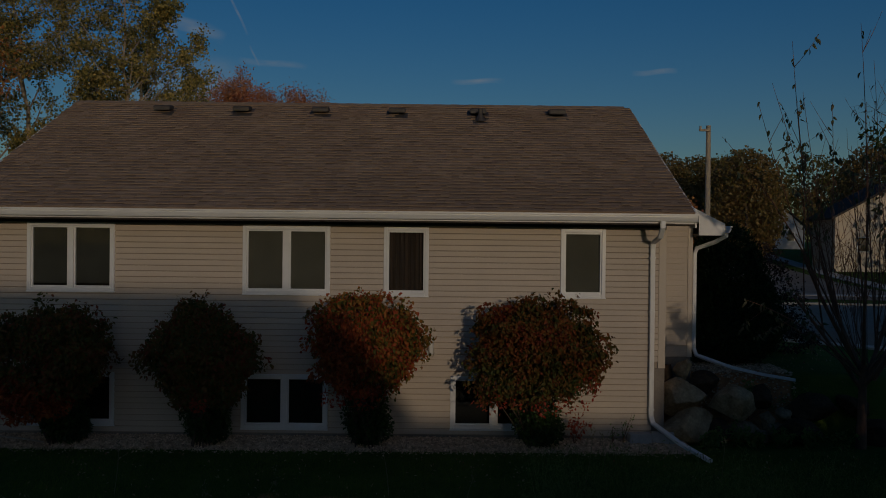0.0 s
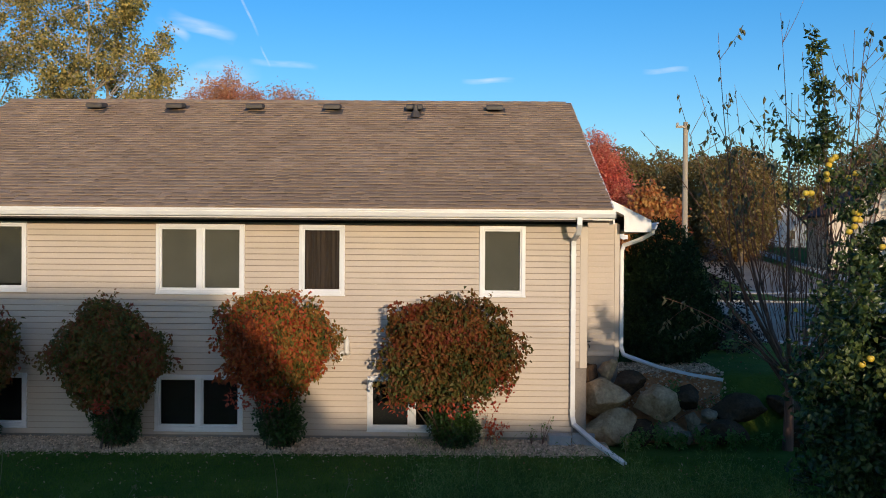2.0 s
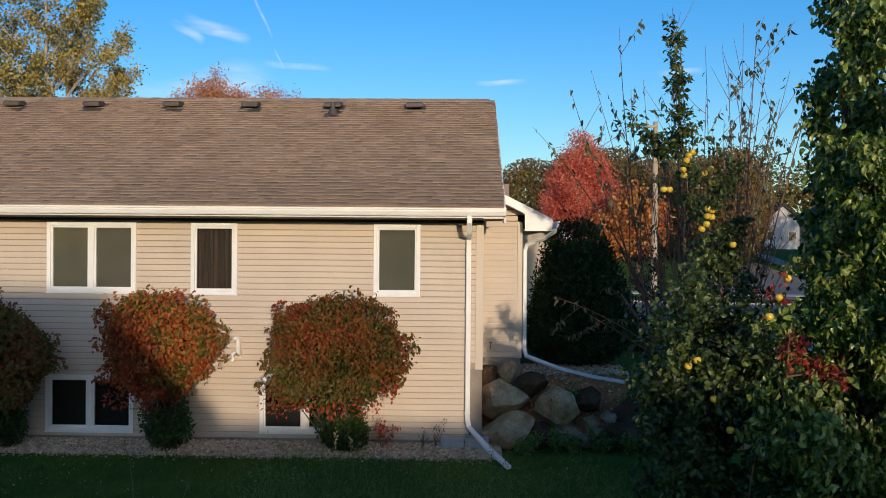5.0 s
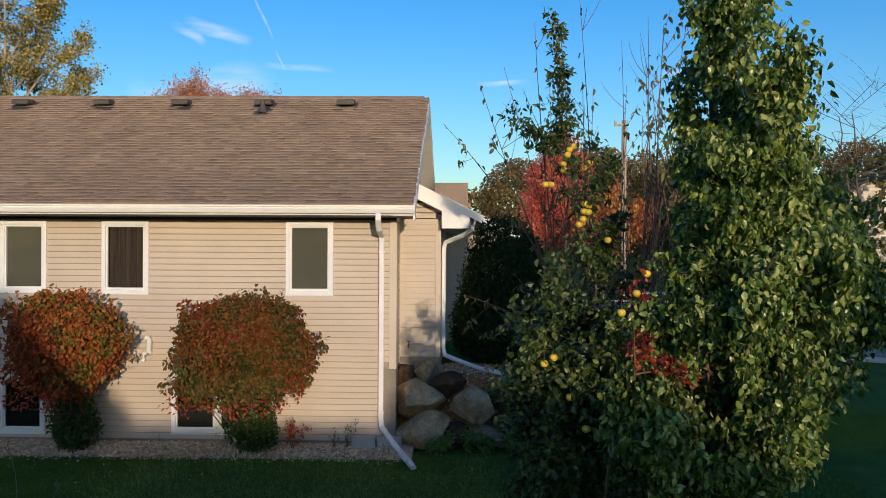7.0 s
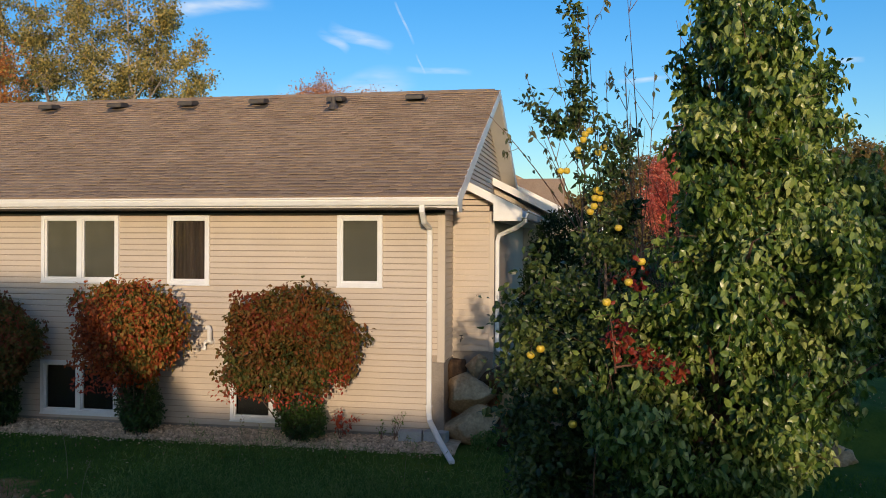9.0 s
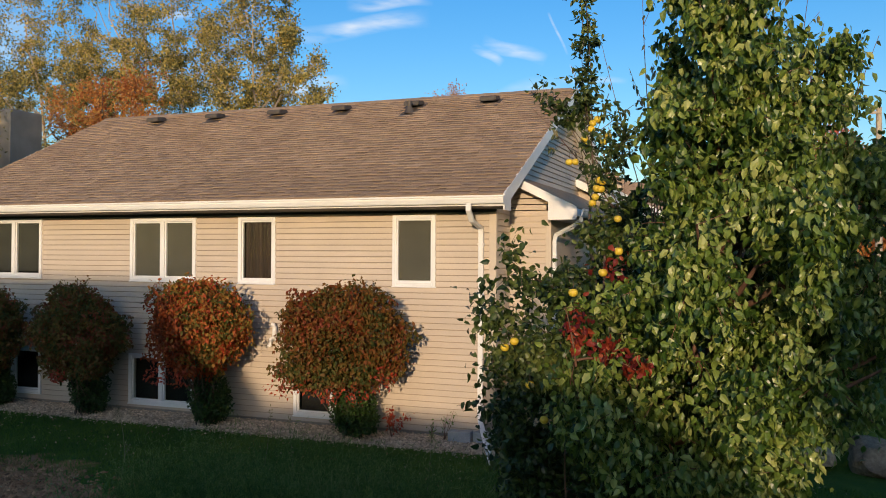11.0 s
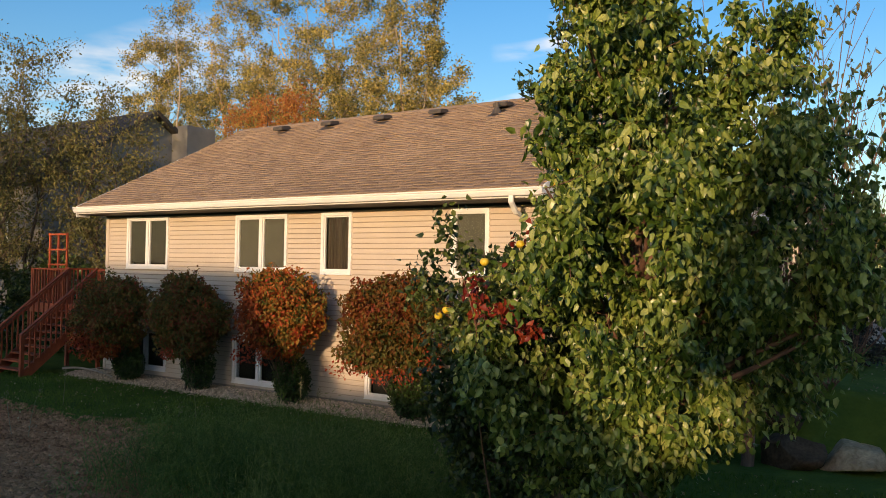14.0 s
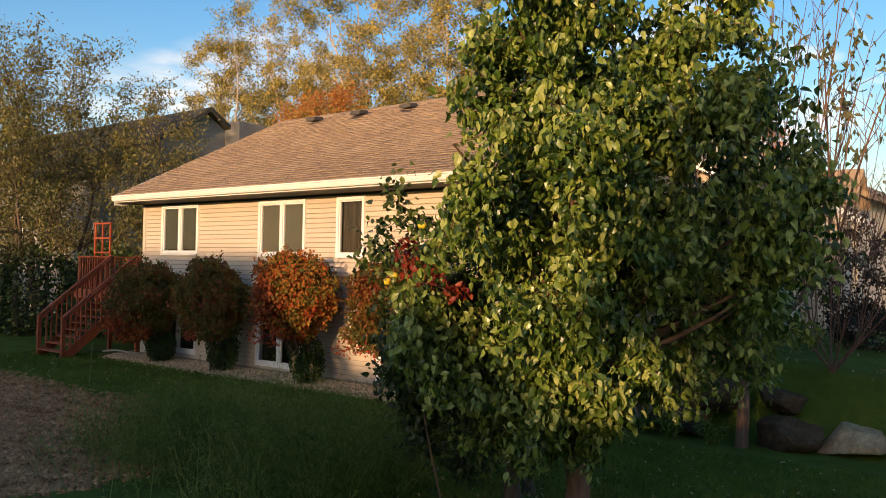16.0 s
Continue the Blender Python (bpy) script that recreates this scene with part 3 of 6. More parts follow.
def window(x0, x1, z0, z1, panes, inner, y, parent):
    w = part("window", boxes((x0 - 0.0, x0 + 0.02, y - 0.002, y + 0.15, z0, z1), (x1 - 0.02, x1, y - 0.002, y + 0.15, z0, z1),
                             (x0 + 0.02, x1 - 0.02, y - 0.002, y + 0.15, z0, z0 + 0.02), (x0 + 0.02, x1 - 0.02, y - 0.002, y + 0.15, z1 - 0.02, z1)), VINYL, parent, "white vinyl window")
    t, f = 0.055, y - 0.046
    part("frame", boxes((x0 - 0.012, x0 + t, f, y + 0.03, z0 - 0.012, z1 + 0.012), (x1 - t, x1 + 0.012, f, y + 0.03, z0 - 0.012, z1 + 0.012),
                        (x0 + t, x1 - t, f, y + 0.03, z1 - t, z1 + 0.012), (x0 + t, x1 - t, f, y + 0.03, z0 - 0.012, z0 + t), bevel=0.006), VINYL, w)
    part("sill", boxes((x0 - 0.02, x1 + 0.02, f - 0.012, y - 0.001, z0 - 0.035, z0 - 0.0125), bevel=0.004), VINYL, w)
    spans = [(x0 + t, x1 - t)]
    if panes == 2:
        xm = (x0 + x1) / 2
        spans = [(x0 + t, xm - 0.045), (xm + 0.045, x1 - t)]
        part("mullion", boxes((xm - 0.045, xm + 0.045, f + 0.004, y + 0.03, z0 + t, z1 - t), bevel=0.006), VINYL, w)
    for a, b in spans:
        s, g = 0.028, y + 0.004
        part("sash", boxes((a, a + s, g - 0.02, g + 0.03, z0 + t, z1 - t), (b - s, b, g - 0.02, g + 0.03, z0 + t, z1 - t),
                           (a + s, b - s, g - 0.02, g + 0.03, z1 - t - s, z1 - t), (a + s, b - s, g - 0.02, g + 0.03, z0 + t, z0 + t + s), bevel=0.003), VINYL, w)
        pane = part("pane", boxes((a + s, b - s, g + 0.006, g + 0.012, z0 + t + s, z1 - t - s)), GLASS, w)
        pane.visible_shadow = False
        if inner in ("shade", "dim"):
            low = z0 + 0.02 if inner == "shade" else z0 + 0.12
            part("blind", boxes((a - 0.02, b + 0.02, y + 0.036, y + 0.039, low, z1), (a - 0.02, b + 0.02, y + 0.0355, y + 0.0395, low, low + 0.025)), SHADE if inner == "shade" else SHADE_DARK, w, "drawn grey-green roller shade" if inner == "shade" else "drawn dark roller shade")
        if inner == "curtain":
            bm = bmesh.new()
            n = 26
            row = [(a - 0.02 + (b - a + 0.04) * i / n, y + 0.09 + 0.018 * math.sin(i * 1.9)) for i in range(n + 1)]
            prism(bm, row + [(x, yy + 0.004) for x, yy in reversed(row)], "z", z0, z1)
            part("curtain", bm, CURTAIN, w, "dark gathered curtain")
    # flat sheet close behind the glass, painted as the room's darkness
    part("interior", boxes((x0, x1, y + 0.145, y + 0.15, z0 + 0.02, z1 - 0.02)), ROOM_DARK, w)
    return w


for row in WINS:
    window(*row, WY, house)

# roof: deck, shingles, ridge cap, rakes, fascia, soffit
deck = bmesh.new()
prism(deck, [(EY, EZ - 0.012), (RY, roof_z(RY) - 0.012), (2 * RY - EY, EZ - 0.012), (2 * RY - EY, EZ - 0.17), (RY, roof_z(RY) - 0.17), (EY, EZ - 0.15)], "x", RL + 0.02, RR - 0.02)
roof = part("roof", deck, SHINGLE, house, "weathered brown asphalt shingle roof")
for xa, xb in ((RR - 0.022, RR + 0.004), (RL - 0.004, RL + 0.022)):
    bm = bmesh.new()
    prism(bm, [(EY - 0.03, EZ - 0.005), (RY, roof_z(RY) - 0.005), (RY, roof_z(RY) - 0.19), (EY + 0.32, EZ - 0.07), (EY + 0.32, EZ - 0.26), (EY - 0.03, EZ - 0.26)], "x", xa, xb)
    part("rake_board", bm, WHITE, house, "white rake fascia board")
    bm = bmesh.new()
    prism(bm, [(RY, roof_z(RY) - 0.005), (2 * RY - EY, EZ - 0.005), (2 * RY - EY, EZ - 0.19), (RY, roof_z(RY) - 0.19)], "x", xa, xb)
    part("rake_board", bm, WHITE, house)
bm = bmesh.new()
prism(bm, [(EY, EZ - 0.182), (RY, roof_z(RY) - 0.182), (2 * RY - EY, EZ - 0.182), (2 * RY - EY, EZ - 0.20), (RY, roof_z(RY) - 0.20), (EY, EZ - 0.20)], "x", XR + 0.016, RR - 0.024)
part("soffit", bm, WHITE_SOFFIT, house)
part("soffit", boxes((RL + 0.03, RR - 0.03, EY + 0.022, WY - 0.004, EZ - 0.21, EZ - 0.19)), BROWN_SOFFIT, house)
part("fascia", boxes((RL + 0.024, RR - 0.024, EY - 0.004, EY + 0.02, EZ - 0.19, EZ - 0.03)), WHITE, house)

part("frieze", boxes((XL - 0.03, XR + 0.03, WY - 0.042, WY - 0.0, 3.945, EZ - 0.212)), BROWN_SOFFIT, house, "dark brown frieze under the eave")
# gutter with a rolled front lip, open on top
gp = [(EY - dy, EZ - dz) for dy, dz in ((0.005, 0.03), (0.005, 0.16), (0.085, 0.16), (0.10, 0.13), (0.116, 0.09), (0.116, 0.082), (0.092, 0.08), (0.092, 0.064), (0.13, 0.06), (0.13, 0.033),
                                        (0.108, 0.033), (0.085, 0.06), (0.085, 0.085), (0.07, 0.15), (0.012, 0.15), (0.012, 0.03))]
bm = bmesh.new()
prism(bm, gp, "x", RL - 0.01, RR + 0.005)
gutter = part("gutter", bm, WHITE, house, "white aluminium eave gutter")
part("end_cap", boxes((RR + 0.006, RR + 0.01, EY - 0.125, EY - 0.006, EZ - 0.172, EZ - 0.04)), WHITE, gutter)
bm = bmesh.new()
sweep(bm, [(4.04, EY - 0.06, EZ - 0.15), (4.04, EY - 0.06, EZ - 0.26), (4.04, EY + 0.10, EZ - 0.42), (4.035, WY - 0.10, EZ - 0.52), (4.035, WY - 0.075, EZ - 0.62), (4.035, WY - 0.075, 0.62), (4.06, WY - 0.13, 0.50), (4.36, WY - 0.75, 0.30), (4.67, 13.5, 0.17)], 0.085, 0.06)
spout = part("downspout", bm, WHITE, house, "white downspout with kickout extension")
for z in (3.4, 2.45, 0.72):
    part("strap", boxes((3.985, 4.085, WY - 0.11, WY - 0.037, z, z + 0.03)), WHITE, spout)

# lower side wing with its own rake and gutter
GYW, GXR = 15.75, 4.97
WEZ, WEX, FY = 4.04, 5.50, 15.42
part("wall", boxes((XR + 0.002, GXR, GYW, 21.2, 0.2, 4.0)), SIDING_POST, house)
part("foundation", boxes((XR + 0.031, GXR + 0.01, GYW - 0.02, GYW - 0.002, 0.2, 1.56)), CONCRETE, house)
course = 0
while 1.56 + course * LAP < 4.62:
    c0 = 1.56 + course * LAP
    xr = GXR - 0.06 if c0 < 4.02 else WEX - (c0 + 0.22 - 4.14) / SLOPE
    if xr - XR > 0.05:
        part("siding_board", board_y(XR + 0.03, xr, GYW, c0, c0, min(c0 + LAP, 4.62)), SIDING, house)
    course += 1
part("corner_post", boxes((GXR - 0.06, GXR + 0.03, GYW - 0.036, GYW + 0.05, 1.56, 3.98), bevel=0.004), SIDING_POST, house)
part("corner_post", boxes((XR + 0.016, XR + 0.045, GYW - 0.018, GYW, 1.48, 4.0)), SIDING_POST, house)
bm = bmesh.new()
prism(bm, [(WEX, WEZ), (XR + 0.02, WEZ + SLOPE * (WEX - XR - 0.02)), (XR + 0.02, WEZ + SLOPE * (WEX - XR - 0.02) - 0.12), (WEX, WEZ - 0.12)], "y", FY + 0.026, 21.0)
wing_roof = part("roof", bm, SHINGLE, house, "low side roof with brown shingles")
bm = bmesh.new()
prism(bm, [(WEX, WEZ + 0.004), (4.50, WEZ + SLOPE * (WEX - 4.50) + 0.004), (4.50, WEZ + SLOPE * (WEX - 4.50) - 0.15), (5.02, WEZ + SLOPE * (WEX - 5.02) - 0.15), (5.02, WEZ - 0.21), (WEX, WEZ - 0.21)], "y", FY, FY + 0.024)
part("rake_board", bm, WHITE, house, "white rake board with boxed eave return")
part("soffit", boxes((5.02, WEX - 0.005, FY + 0.026, 21.0, WEZ - 0.21, WEZ - 0.195)), WHITE_SOFFIT, house)
bm = bmesh.new()
prism(bm, [(4.3, WEZ + SLOPE * (WEX - 4.3) - 0.135), (5.02, WEZ + SLOPE * (WEX - 5.02) - 0.135), (5.02, WEZ + SLOPE * (WEX - 5.02) - 0.15), (4.3, WEZ + SLOPE * (WEX - 4.3) - 0.15)], "y", FY + 0.026, GYW - 0.02)
part("soffit", bm, WHITE_SOFFIT, house)
bm = bmesh.new()
prism(bm, [(2 * WEX - WEX - (y - EY) * 1.0, z - EZ + WEZ) for y, z in gp], "y", FY - 0.01, 21.0)
part("gutter", bm, WHITE, house, "white side gutter")
bm = bmesh.new()
sweep(bm, [(5.55, FY + 0.1, WEZ - 0.17), (5.55, FY + 0.1, WEZ - 0.22), (5.38, FY + 0.2, WEZ - 0.33), (5.08, GYW - 0.0, WEZ - 0.45), (5.05, GYW + 0.02, WEZ - 0.55), (5.05, GYW + 0.02, 1.72)], 0.07, 0.055)
part("downspout", bm, WHITE, house, "white side downspout")

# front garage block further back
for ge, ze, y0, y1 in ((5.9, 4.20, 21.0, 24.5), (6.85, 3.90, 24.5, 25.2)):
    bm = bmesh.new()
    prism(bm, [(XR, 0.5), (ge - 0.4, 0.5), (ge - 0.4, ze - 0.12), (XR, ze + SLOPE * (ge - XR) - 0.2)], "y", y0 + 0.3, y1)
    part("wall", bm, SIDING, house)
    bm = bmesh.new()
    prism(bm, [(ge, ze), (XR, ze + SLOPE * (ge - XR)), (XR, ze - 0.12 + SLOPE * (ge - XR)), (ge, ze - 0.12)], "y", y0, y1 + 0.3)
    part("roof", bm, SHINGLE, house)
    bm = bmesh.new()
    prism(bm, [(ge, ze + 0.01), (XR + 0.02, ze + 0.01 + SLOPE * (ge - XR - 0.02)), (XR + 0.02, ze - 0.17 + SLOPE * (ge - XR - 0.02)), (ge, ze - 0.17)], "y", y0 - 0.03, y0 - 0.005)
    part("rake_board", bm, WHITE, house)
    part("gutter", boxes((ge + 0.002, ge + 0.11, y0, y1, ze - 0.14, ze - 0.02)), WHITE, house)

# box vents along the ridge, and a pipe flashing
for x in (-5.9, -4.15, -2.4, -0.7, 1.1, 2.86):
    yv = 18.9
    zb = roof_z(yv)
    v = thing("roof_vent", (x, yv, zb), "brown plastic box vent on the shingle roof", "roof vent", "vents along the ridge")
    bm = bmesh.new()
    prism(bm, [(yv - 0.24, roof_z(yv - 0.24) + 0.012), (yv + 0.24, roof_z(yv + 0.24) + 0.012), (yv + 0.24, roof_z(yv + 0.24) + 0.002), (yv - 0.24, roof_z(yv - 0.24) + 0.002)], "x", x - 0.24, x + 0.24)
    part("flange", bm, VENT, v)
    bm = bmesh.new()
    prism(bm, [(yv - 0.18, zb + 0.02), (yv - 0.18, zb + 0.10), (yv - 0.12, zb + 0.135), (yv + 0.14, zb + 0.165), (yv + 0.18, zb + 0.12), (yv + 0.18, zb + 0.07)], "x", x - 0.18, x + 0.18)
    bmesh.ops.bevel(bm, geom=list(bm.edges), offset=0.015, segments=2, affect="EDGES")
    part("hood", bm, VENT, v)
pv = thing("vent_pipe", (1.14, 18.55, roof_z(18.55)), "dark plumbing vent with flashing on the roof", "vent pipe")
v_, f_ = tube_arrays([[(1.14, 18.55, 6.26, 0.05), (1.14, 18.55, 6.58, 0.05)]], 12)
raw("pipe", v_, f_, VENT, pv, smooth=True)
bm = bmesh.new()
bmesh.ops.create_cone(bm, cap_ends=False, segments=14, radius1=0.13, radius2=0.055, depth=0.16, matrix=Matrix.Translation((1.14, 18.55, 6.385)))
part("collar", bm, VENT, pv)
bm = bmesh.new()
prism(bm, [(18.35, roof_z(18.35) + 0.012), (18.75, roof_z(18.75) + 0.012), (18.75, roof_z(18.75) + 0.002), (18.35, roof_z(18.35) + 0.002)], "x", 0.97, 1.31)
part("flashing", bm, VENT, pv)

# white plastic exhaust pipes through the wall
ex = thing("exhaust_pipes", (0.13, 14.9, 1.6), "two white plastic furnace exhaust pipes on the siding", "exhaust pipe")
tubes("pipe", [[(0.14, WY - 0.01, 1.70, 0.044), (0.14, WY - 0.1, 1.70, 0.044), (0.14, WY - 0.125, 1.73, 0.044), (0.14, WY - 0.125, 1.92, 0.044), (0.13, WY - 0.14, 1.955, 0.044), (0.10, WY - 0.17, 1.965, 0.044)]], PVC, ex, sides=12)
tubes("pipe", [[(0.06, WY - 0.01, 1.70, 0.044), (0.06, WY - 0.07, 1.70, 0.044), (0.055, WY - 0.1, 1.68, 0.044), (0.03, WY - 0.11, 1.60, 0.044), (0.02, WY - 0.11, 1.57, 0.044)]], PVC, ex, sides=12)
for z in (1.70,):
    v_, f_ = tube_arrays([[(0.10, WY - 0.05, 1.70, 0.10), (0.10, WY - 0.034, 1.70, 0.105)]], 12)
    raw("escutcheon", v_, f_, PVC, ex)

# ---- red stained deck and stair beside the house ----
deck_thing = thing("deck", (-9.5, 16.5, 0.1), "red-stained wooden deck with railing", "deck")
DZ = 1.75
for i in range(21):
    y = 15.1 + i * 0.142
    part("deck_board", boxes((-11.6, -7.85, y, y + 0.136, DZ - 0.03, DZ)), REDWOOD, deck_thing)
part("rim_board", boxes((-11.6, -7.85, 15.06, 15.098, DZ - 0.26, DZ - 0.005)), REDWOOD, deck_thing)
for x, y in ((-11.55, 15.2), (-9.86, 15.2), (-8.5, 15.2), (-11.55, 18.0)):
    part("post", boxes((x - 0.045, x + 0.045, y - 0.045, y + 0.045, 0.0, DZ + 0.92), bevel=0.004), REDWOOD, deck_thing)
for x0, x1 in ((-11.5, -9.9), (-8.45, -7.9)):
    part("top_rail", boxes((x0, x1, 15.14, 15.26, DZ + 0.88, DZ + 0.92)), REDWOOD, deck_thing)
    part("bottom_rail", boxes((x0, x1, 15.18, 15.22, DZ + 0.08, DZ + 0.16)), REDWOOD, deck_thing)
    n = int((x1 - x0) / 0.13)
    for i in range(n):
        x = x0 + (i + 0.5) * (x1 - x0) / n
        part("baluster", boxes((x - 0.018, x + 0.018, 15.14, 15.176, DZ + 0.03, DZ + 0.88)), REDWOOD, deck_thing)
part("top_rail", boxes((-11.61, -11.49, 15.26, 18.0, DZ + 0.88, DZ + 0.92)), REDWOOD, deck_thing)
for i in range(20):
    y = 15.35 + i * 0.13
    part("baluster", boxes((-11.57, -11.534, y, y + 0.036, DZ + 0.03, DZ + 0.88)), REDWOOD, deck_thing)
tr = thing("trellis", (-10.7, 15.4, DZ), "red-stained open lattice screen standing on the deck", "trellis")
for x in (-11.0, -10.6, -10.2):
    part("upright", boxes((x - 0.025, x + 0.025, 15.32, 15.36, DZ, 3.62)), REDWOOD, tr)
for z in (2.35, 2.75, 3.15, 3.56):
    part("rung", boxes((-11.02, -10.18, 15.29, 15.318, z, z + 0.045)), REDWOOD, tr)

stair = thing("outdoor_stair", (-9.2, 14.2, 0.12), "red-stained wooden stair with slatted railings", "stairs")
STEPS = 9
for i in range(STEPS):
    z = 0.12 + (i + 1) * (DZ - 0.12) / (STEPS + 1)
    y = 13.2 + i * 0.21
    part("tread", boxes((-9.78, -8.62, y, y + 0.27, z - 0.035, z), bevel=0.005), REDWOOD, stair)
for x in (-9.84, -8.6):
    bm = bmesh.new()
    prism(bm, [(13.2, 0.1), (13.45, 0.1), (15.055, 1.42), (15.055, 1.72), (13.2, 0.2)], "x", x, x + 0.04)
    part("stringer", bm, REDWOOD, stair)
    bm = bmesh.new()
    prism(bm, [(13.2, 1.08), (15.16, 2.66), (15.16, 2.70), (13.2, 1.12)], "x", x - 0.03, x + 0.07)
    part("handrail", bm, REDWOOD, stair)
    bm = bmesh.new()
    prism(bm, [(13.25, 0.98), (15.14, 2.50), (15.14, 2.59), (13.25, 1.07)], "x", x, x + 0.038)
    part("upper_rail", bm, REDWOOD, stair)
    part("newel_post", boxes((x - 0.02, x + 0.07, 13.2, 13.29, 0.08, 1.1), bevel=0.004), REDWOOD, stair)
    for i in range(13):
        y = 13.40 + i * 0.132
        z = 0.15 + (y - 13.2) * 0.806
        part("baluster", boxes((x + 0.042, x + 0.076, y, y + 0.034, z + 0.02, z + 0.86)), REDWOOD, stair)


# ---- shrubs along the wall ----
def shrub(base, blobs, leaf, seed, label, leaves=16000, tips=(), lower=(), lower_leaf=None, lower_label="crimson autumn leaves"):
    rng = np.random.default_rng(seed)
    s = thing("burning_bush", base, label, "shrub", "shrubs along the wall")
    bx, by, bz = base
    paths = []
    for e in sample_blobs(blobs, 34, rng, 0.3):
        st = (bx + rng.normal() * 0.09, by + rng.normal() * 0.07, bz - 0.05)
        p = bezier(st, e, 0.18, 8, rng, 0.05)
        paths.append(np.column_stack([p, np.linspace(0.014, 0.004, 8)]))
    tubes("stem", paths, BARK, s)
    P = sample_blobs(blobs, int(leaves * 0.55), rng, 0.5)
    # tufts round the crown make its outline uneven
    tufts = [(*(c + [0, 0, 0.03]), *(rng.uniform(0.11, 0.24) * np.array([1.15, 1, 0.8]))) for c in sample_blobs(blobs, 120, rng, 0.85)]
    P = np.concatenate([P, sample_blobs(tufts, int(leaves * 0.5), rng, 0.35)])
    C = np.array(blobs[0][:3])
    for k in range(len(P)):
        d = P[k] - C
        P[k] = C + d * (1.0 + 0.2 * noise.noise(Vector(d * 2.6) + Vector((seed * 3.7, 0, 0))) + 0.08 * noise.noise(Vector(d * 7)))
    P = P[P[:, 1] < WY - 0.06]
    low = np.zeros(len(P), bool)
    for q in lower:
        low |= (((P - np.array(q[:3])) / np.array(q[3:])) ** 2).sum(1) < 1 + rng.normal(size=len(P)) * 0.22
    v, f = leaf_arrays(P[~low], 0.078, rng, 0.56, 0.7, 0.35, False)
    raw("foliage", v, f, leaf, s)
    if low.any():
        v, f = leaf_arrays(P[low], 0.078, rng, 0.56, 0.7, 0.35, False)
        raw("lower_foliage", v, f, lower_leaf, s, lower_label)
    # shoots that stand out of the outline
    B = np.array(blobs)
    sp, LP = [], []
    for _ in range(34):
        b = B[rng.integers(len(B))]
        d = rng.normal(size=3)
        d[2] = abs(d[2]) * 0.9 + 0.1
        d[1] -= 0.3
        d /= np.linalg.norm(d)
        a = b[:3] + d * b[3:] * 0.85
        e = a + d * rng.uniform(0.10, 0.24) + [0, 0, 0.04]
        if e[1] > WY - 0.08:
            continue
        p = bezier(a, e, 0.05, 5, rng)
        sp.append(np.column_stack([p, np.linspace(0.006, 0.003, 5)]))
        LP.append(p[rng.integers(1, 5, 14)] + rng.normal(size=(14, 3)) * 0.02)
    tagged(tubes("shoot_wood", sp, BARK, s), kind="stuff")
    v, f = leaf_arrays(np.concatenate(LP), 0.07, rng, 0.5, 0.4, 0.5, True)
    raw("shoot_leaves", v, f, leaf, s)
    if len(tips):
        P = sample_blobs([(*q[:3], q[3] * 1.5, q[4] * 1.4, q[5] * 1.8) for q in tips], 80 * len(tips), rng, 0.1)
        P = P[P[:, 1] < WY - 0.06]
        v, f = leaf_arrays(P, 0.07, rng, 0.55, 0.5, 0.5, True)
        raw("scarlet_leaves", v, f, RED_TIP, s, "scarlet autumn leaves")
    return s


def ground_shrub(base, r, h, seed):
    rng = np.random.default_rng(seed)
    s = thing("low_shrub", base, "small dark green shrub at the foot of the wall", "shrub", "low shrubs along the wall")
    x, y, z = base
    paths = []
    blobs = [(x, y, z + h * 0.5, r, r * 0.8, h * 0.5), (x + 0.1, y - 0.05, z + h * 0.3, r * 0.9, r * 0.7, h * 0.32)]
    for e in sample_blobs(blobs, 26, rng, 0.3):
        paths.append(np.column_stack([bezier((x + rng.normal() * 0.05, y, z - 0.04), e, 0.1, 6, rng), np.linspace(0.012, 0.003, 6)]))
    tubes("stem", paths, BARK, s)
    v, f = leaf_arrays(sample_blobs(blobs, 4200, rng, 0.3), 0.06, rng, 0.6, 0.3, 0.5, True)
    raw("foliage", v, f, BUSH_BASE, s)


GZ0 = 0.2
shrub((-6.25, 14.35, GZ0), [(-6.25, 14.0, 1.70, 0.95, 0.70, 0.78), (-6.45, 13.95, 1.15, 0.75, 0.6, 0.40), (-5.95, 14.05, 1.98, 0.62, 0.55, 0.56)], BUSH_DARK, 11,
      "rounded burning bush, dark green turning maroon, scarlet below", tips=[(-6.75, 13.5, 1.2, 0.2, 0.15, 0.14), (-6.4, 13.42, 1.0, 0.26, 0.15, 0.14), (-6.6, 13.45, 0.98, 0.26, 0.15, 0.14)],
      lower=[(-6.65, 13.6, 0.95, 0.75, 0.6, 0.5), (-5.9, 13.6, 0.8, 0.5, 0.5, 0.3)], lower_leaf=BUSH_CRIMSON)
shrub((-3.75, 14.35, GZ0), [(-3.66, 14.05, 1.76, 0.95, 0.70, 0.62), (-3.70, 14.05, 2.1, 0.56, 0.52, 0.44), (-3.65, 14.05, 1.30, 0.70, 0.55, 0.42), (-3.75, 14.05, 2.42, 0.24, 0.24, 0.22)], BUSH_DARK, 12, "peaked burning bush, mostly dark green and brown", tips=[(-3.55, 13.45, 1.0, 0.12, 0.08, 0.08)])
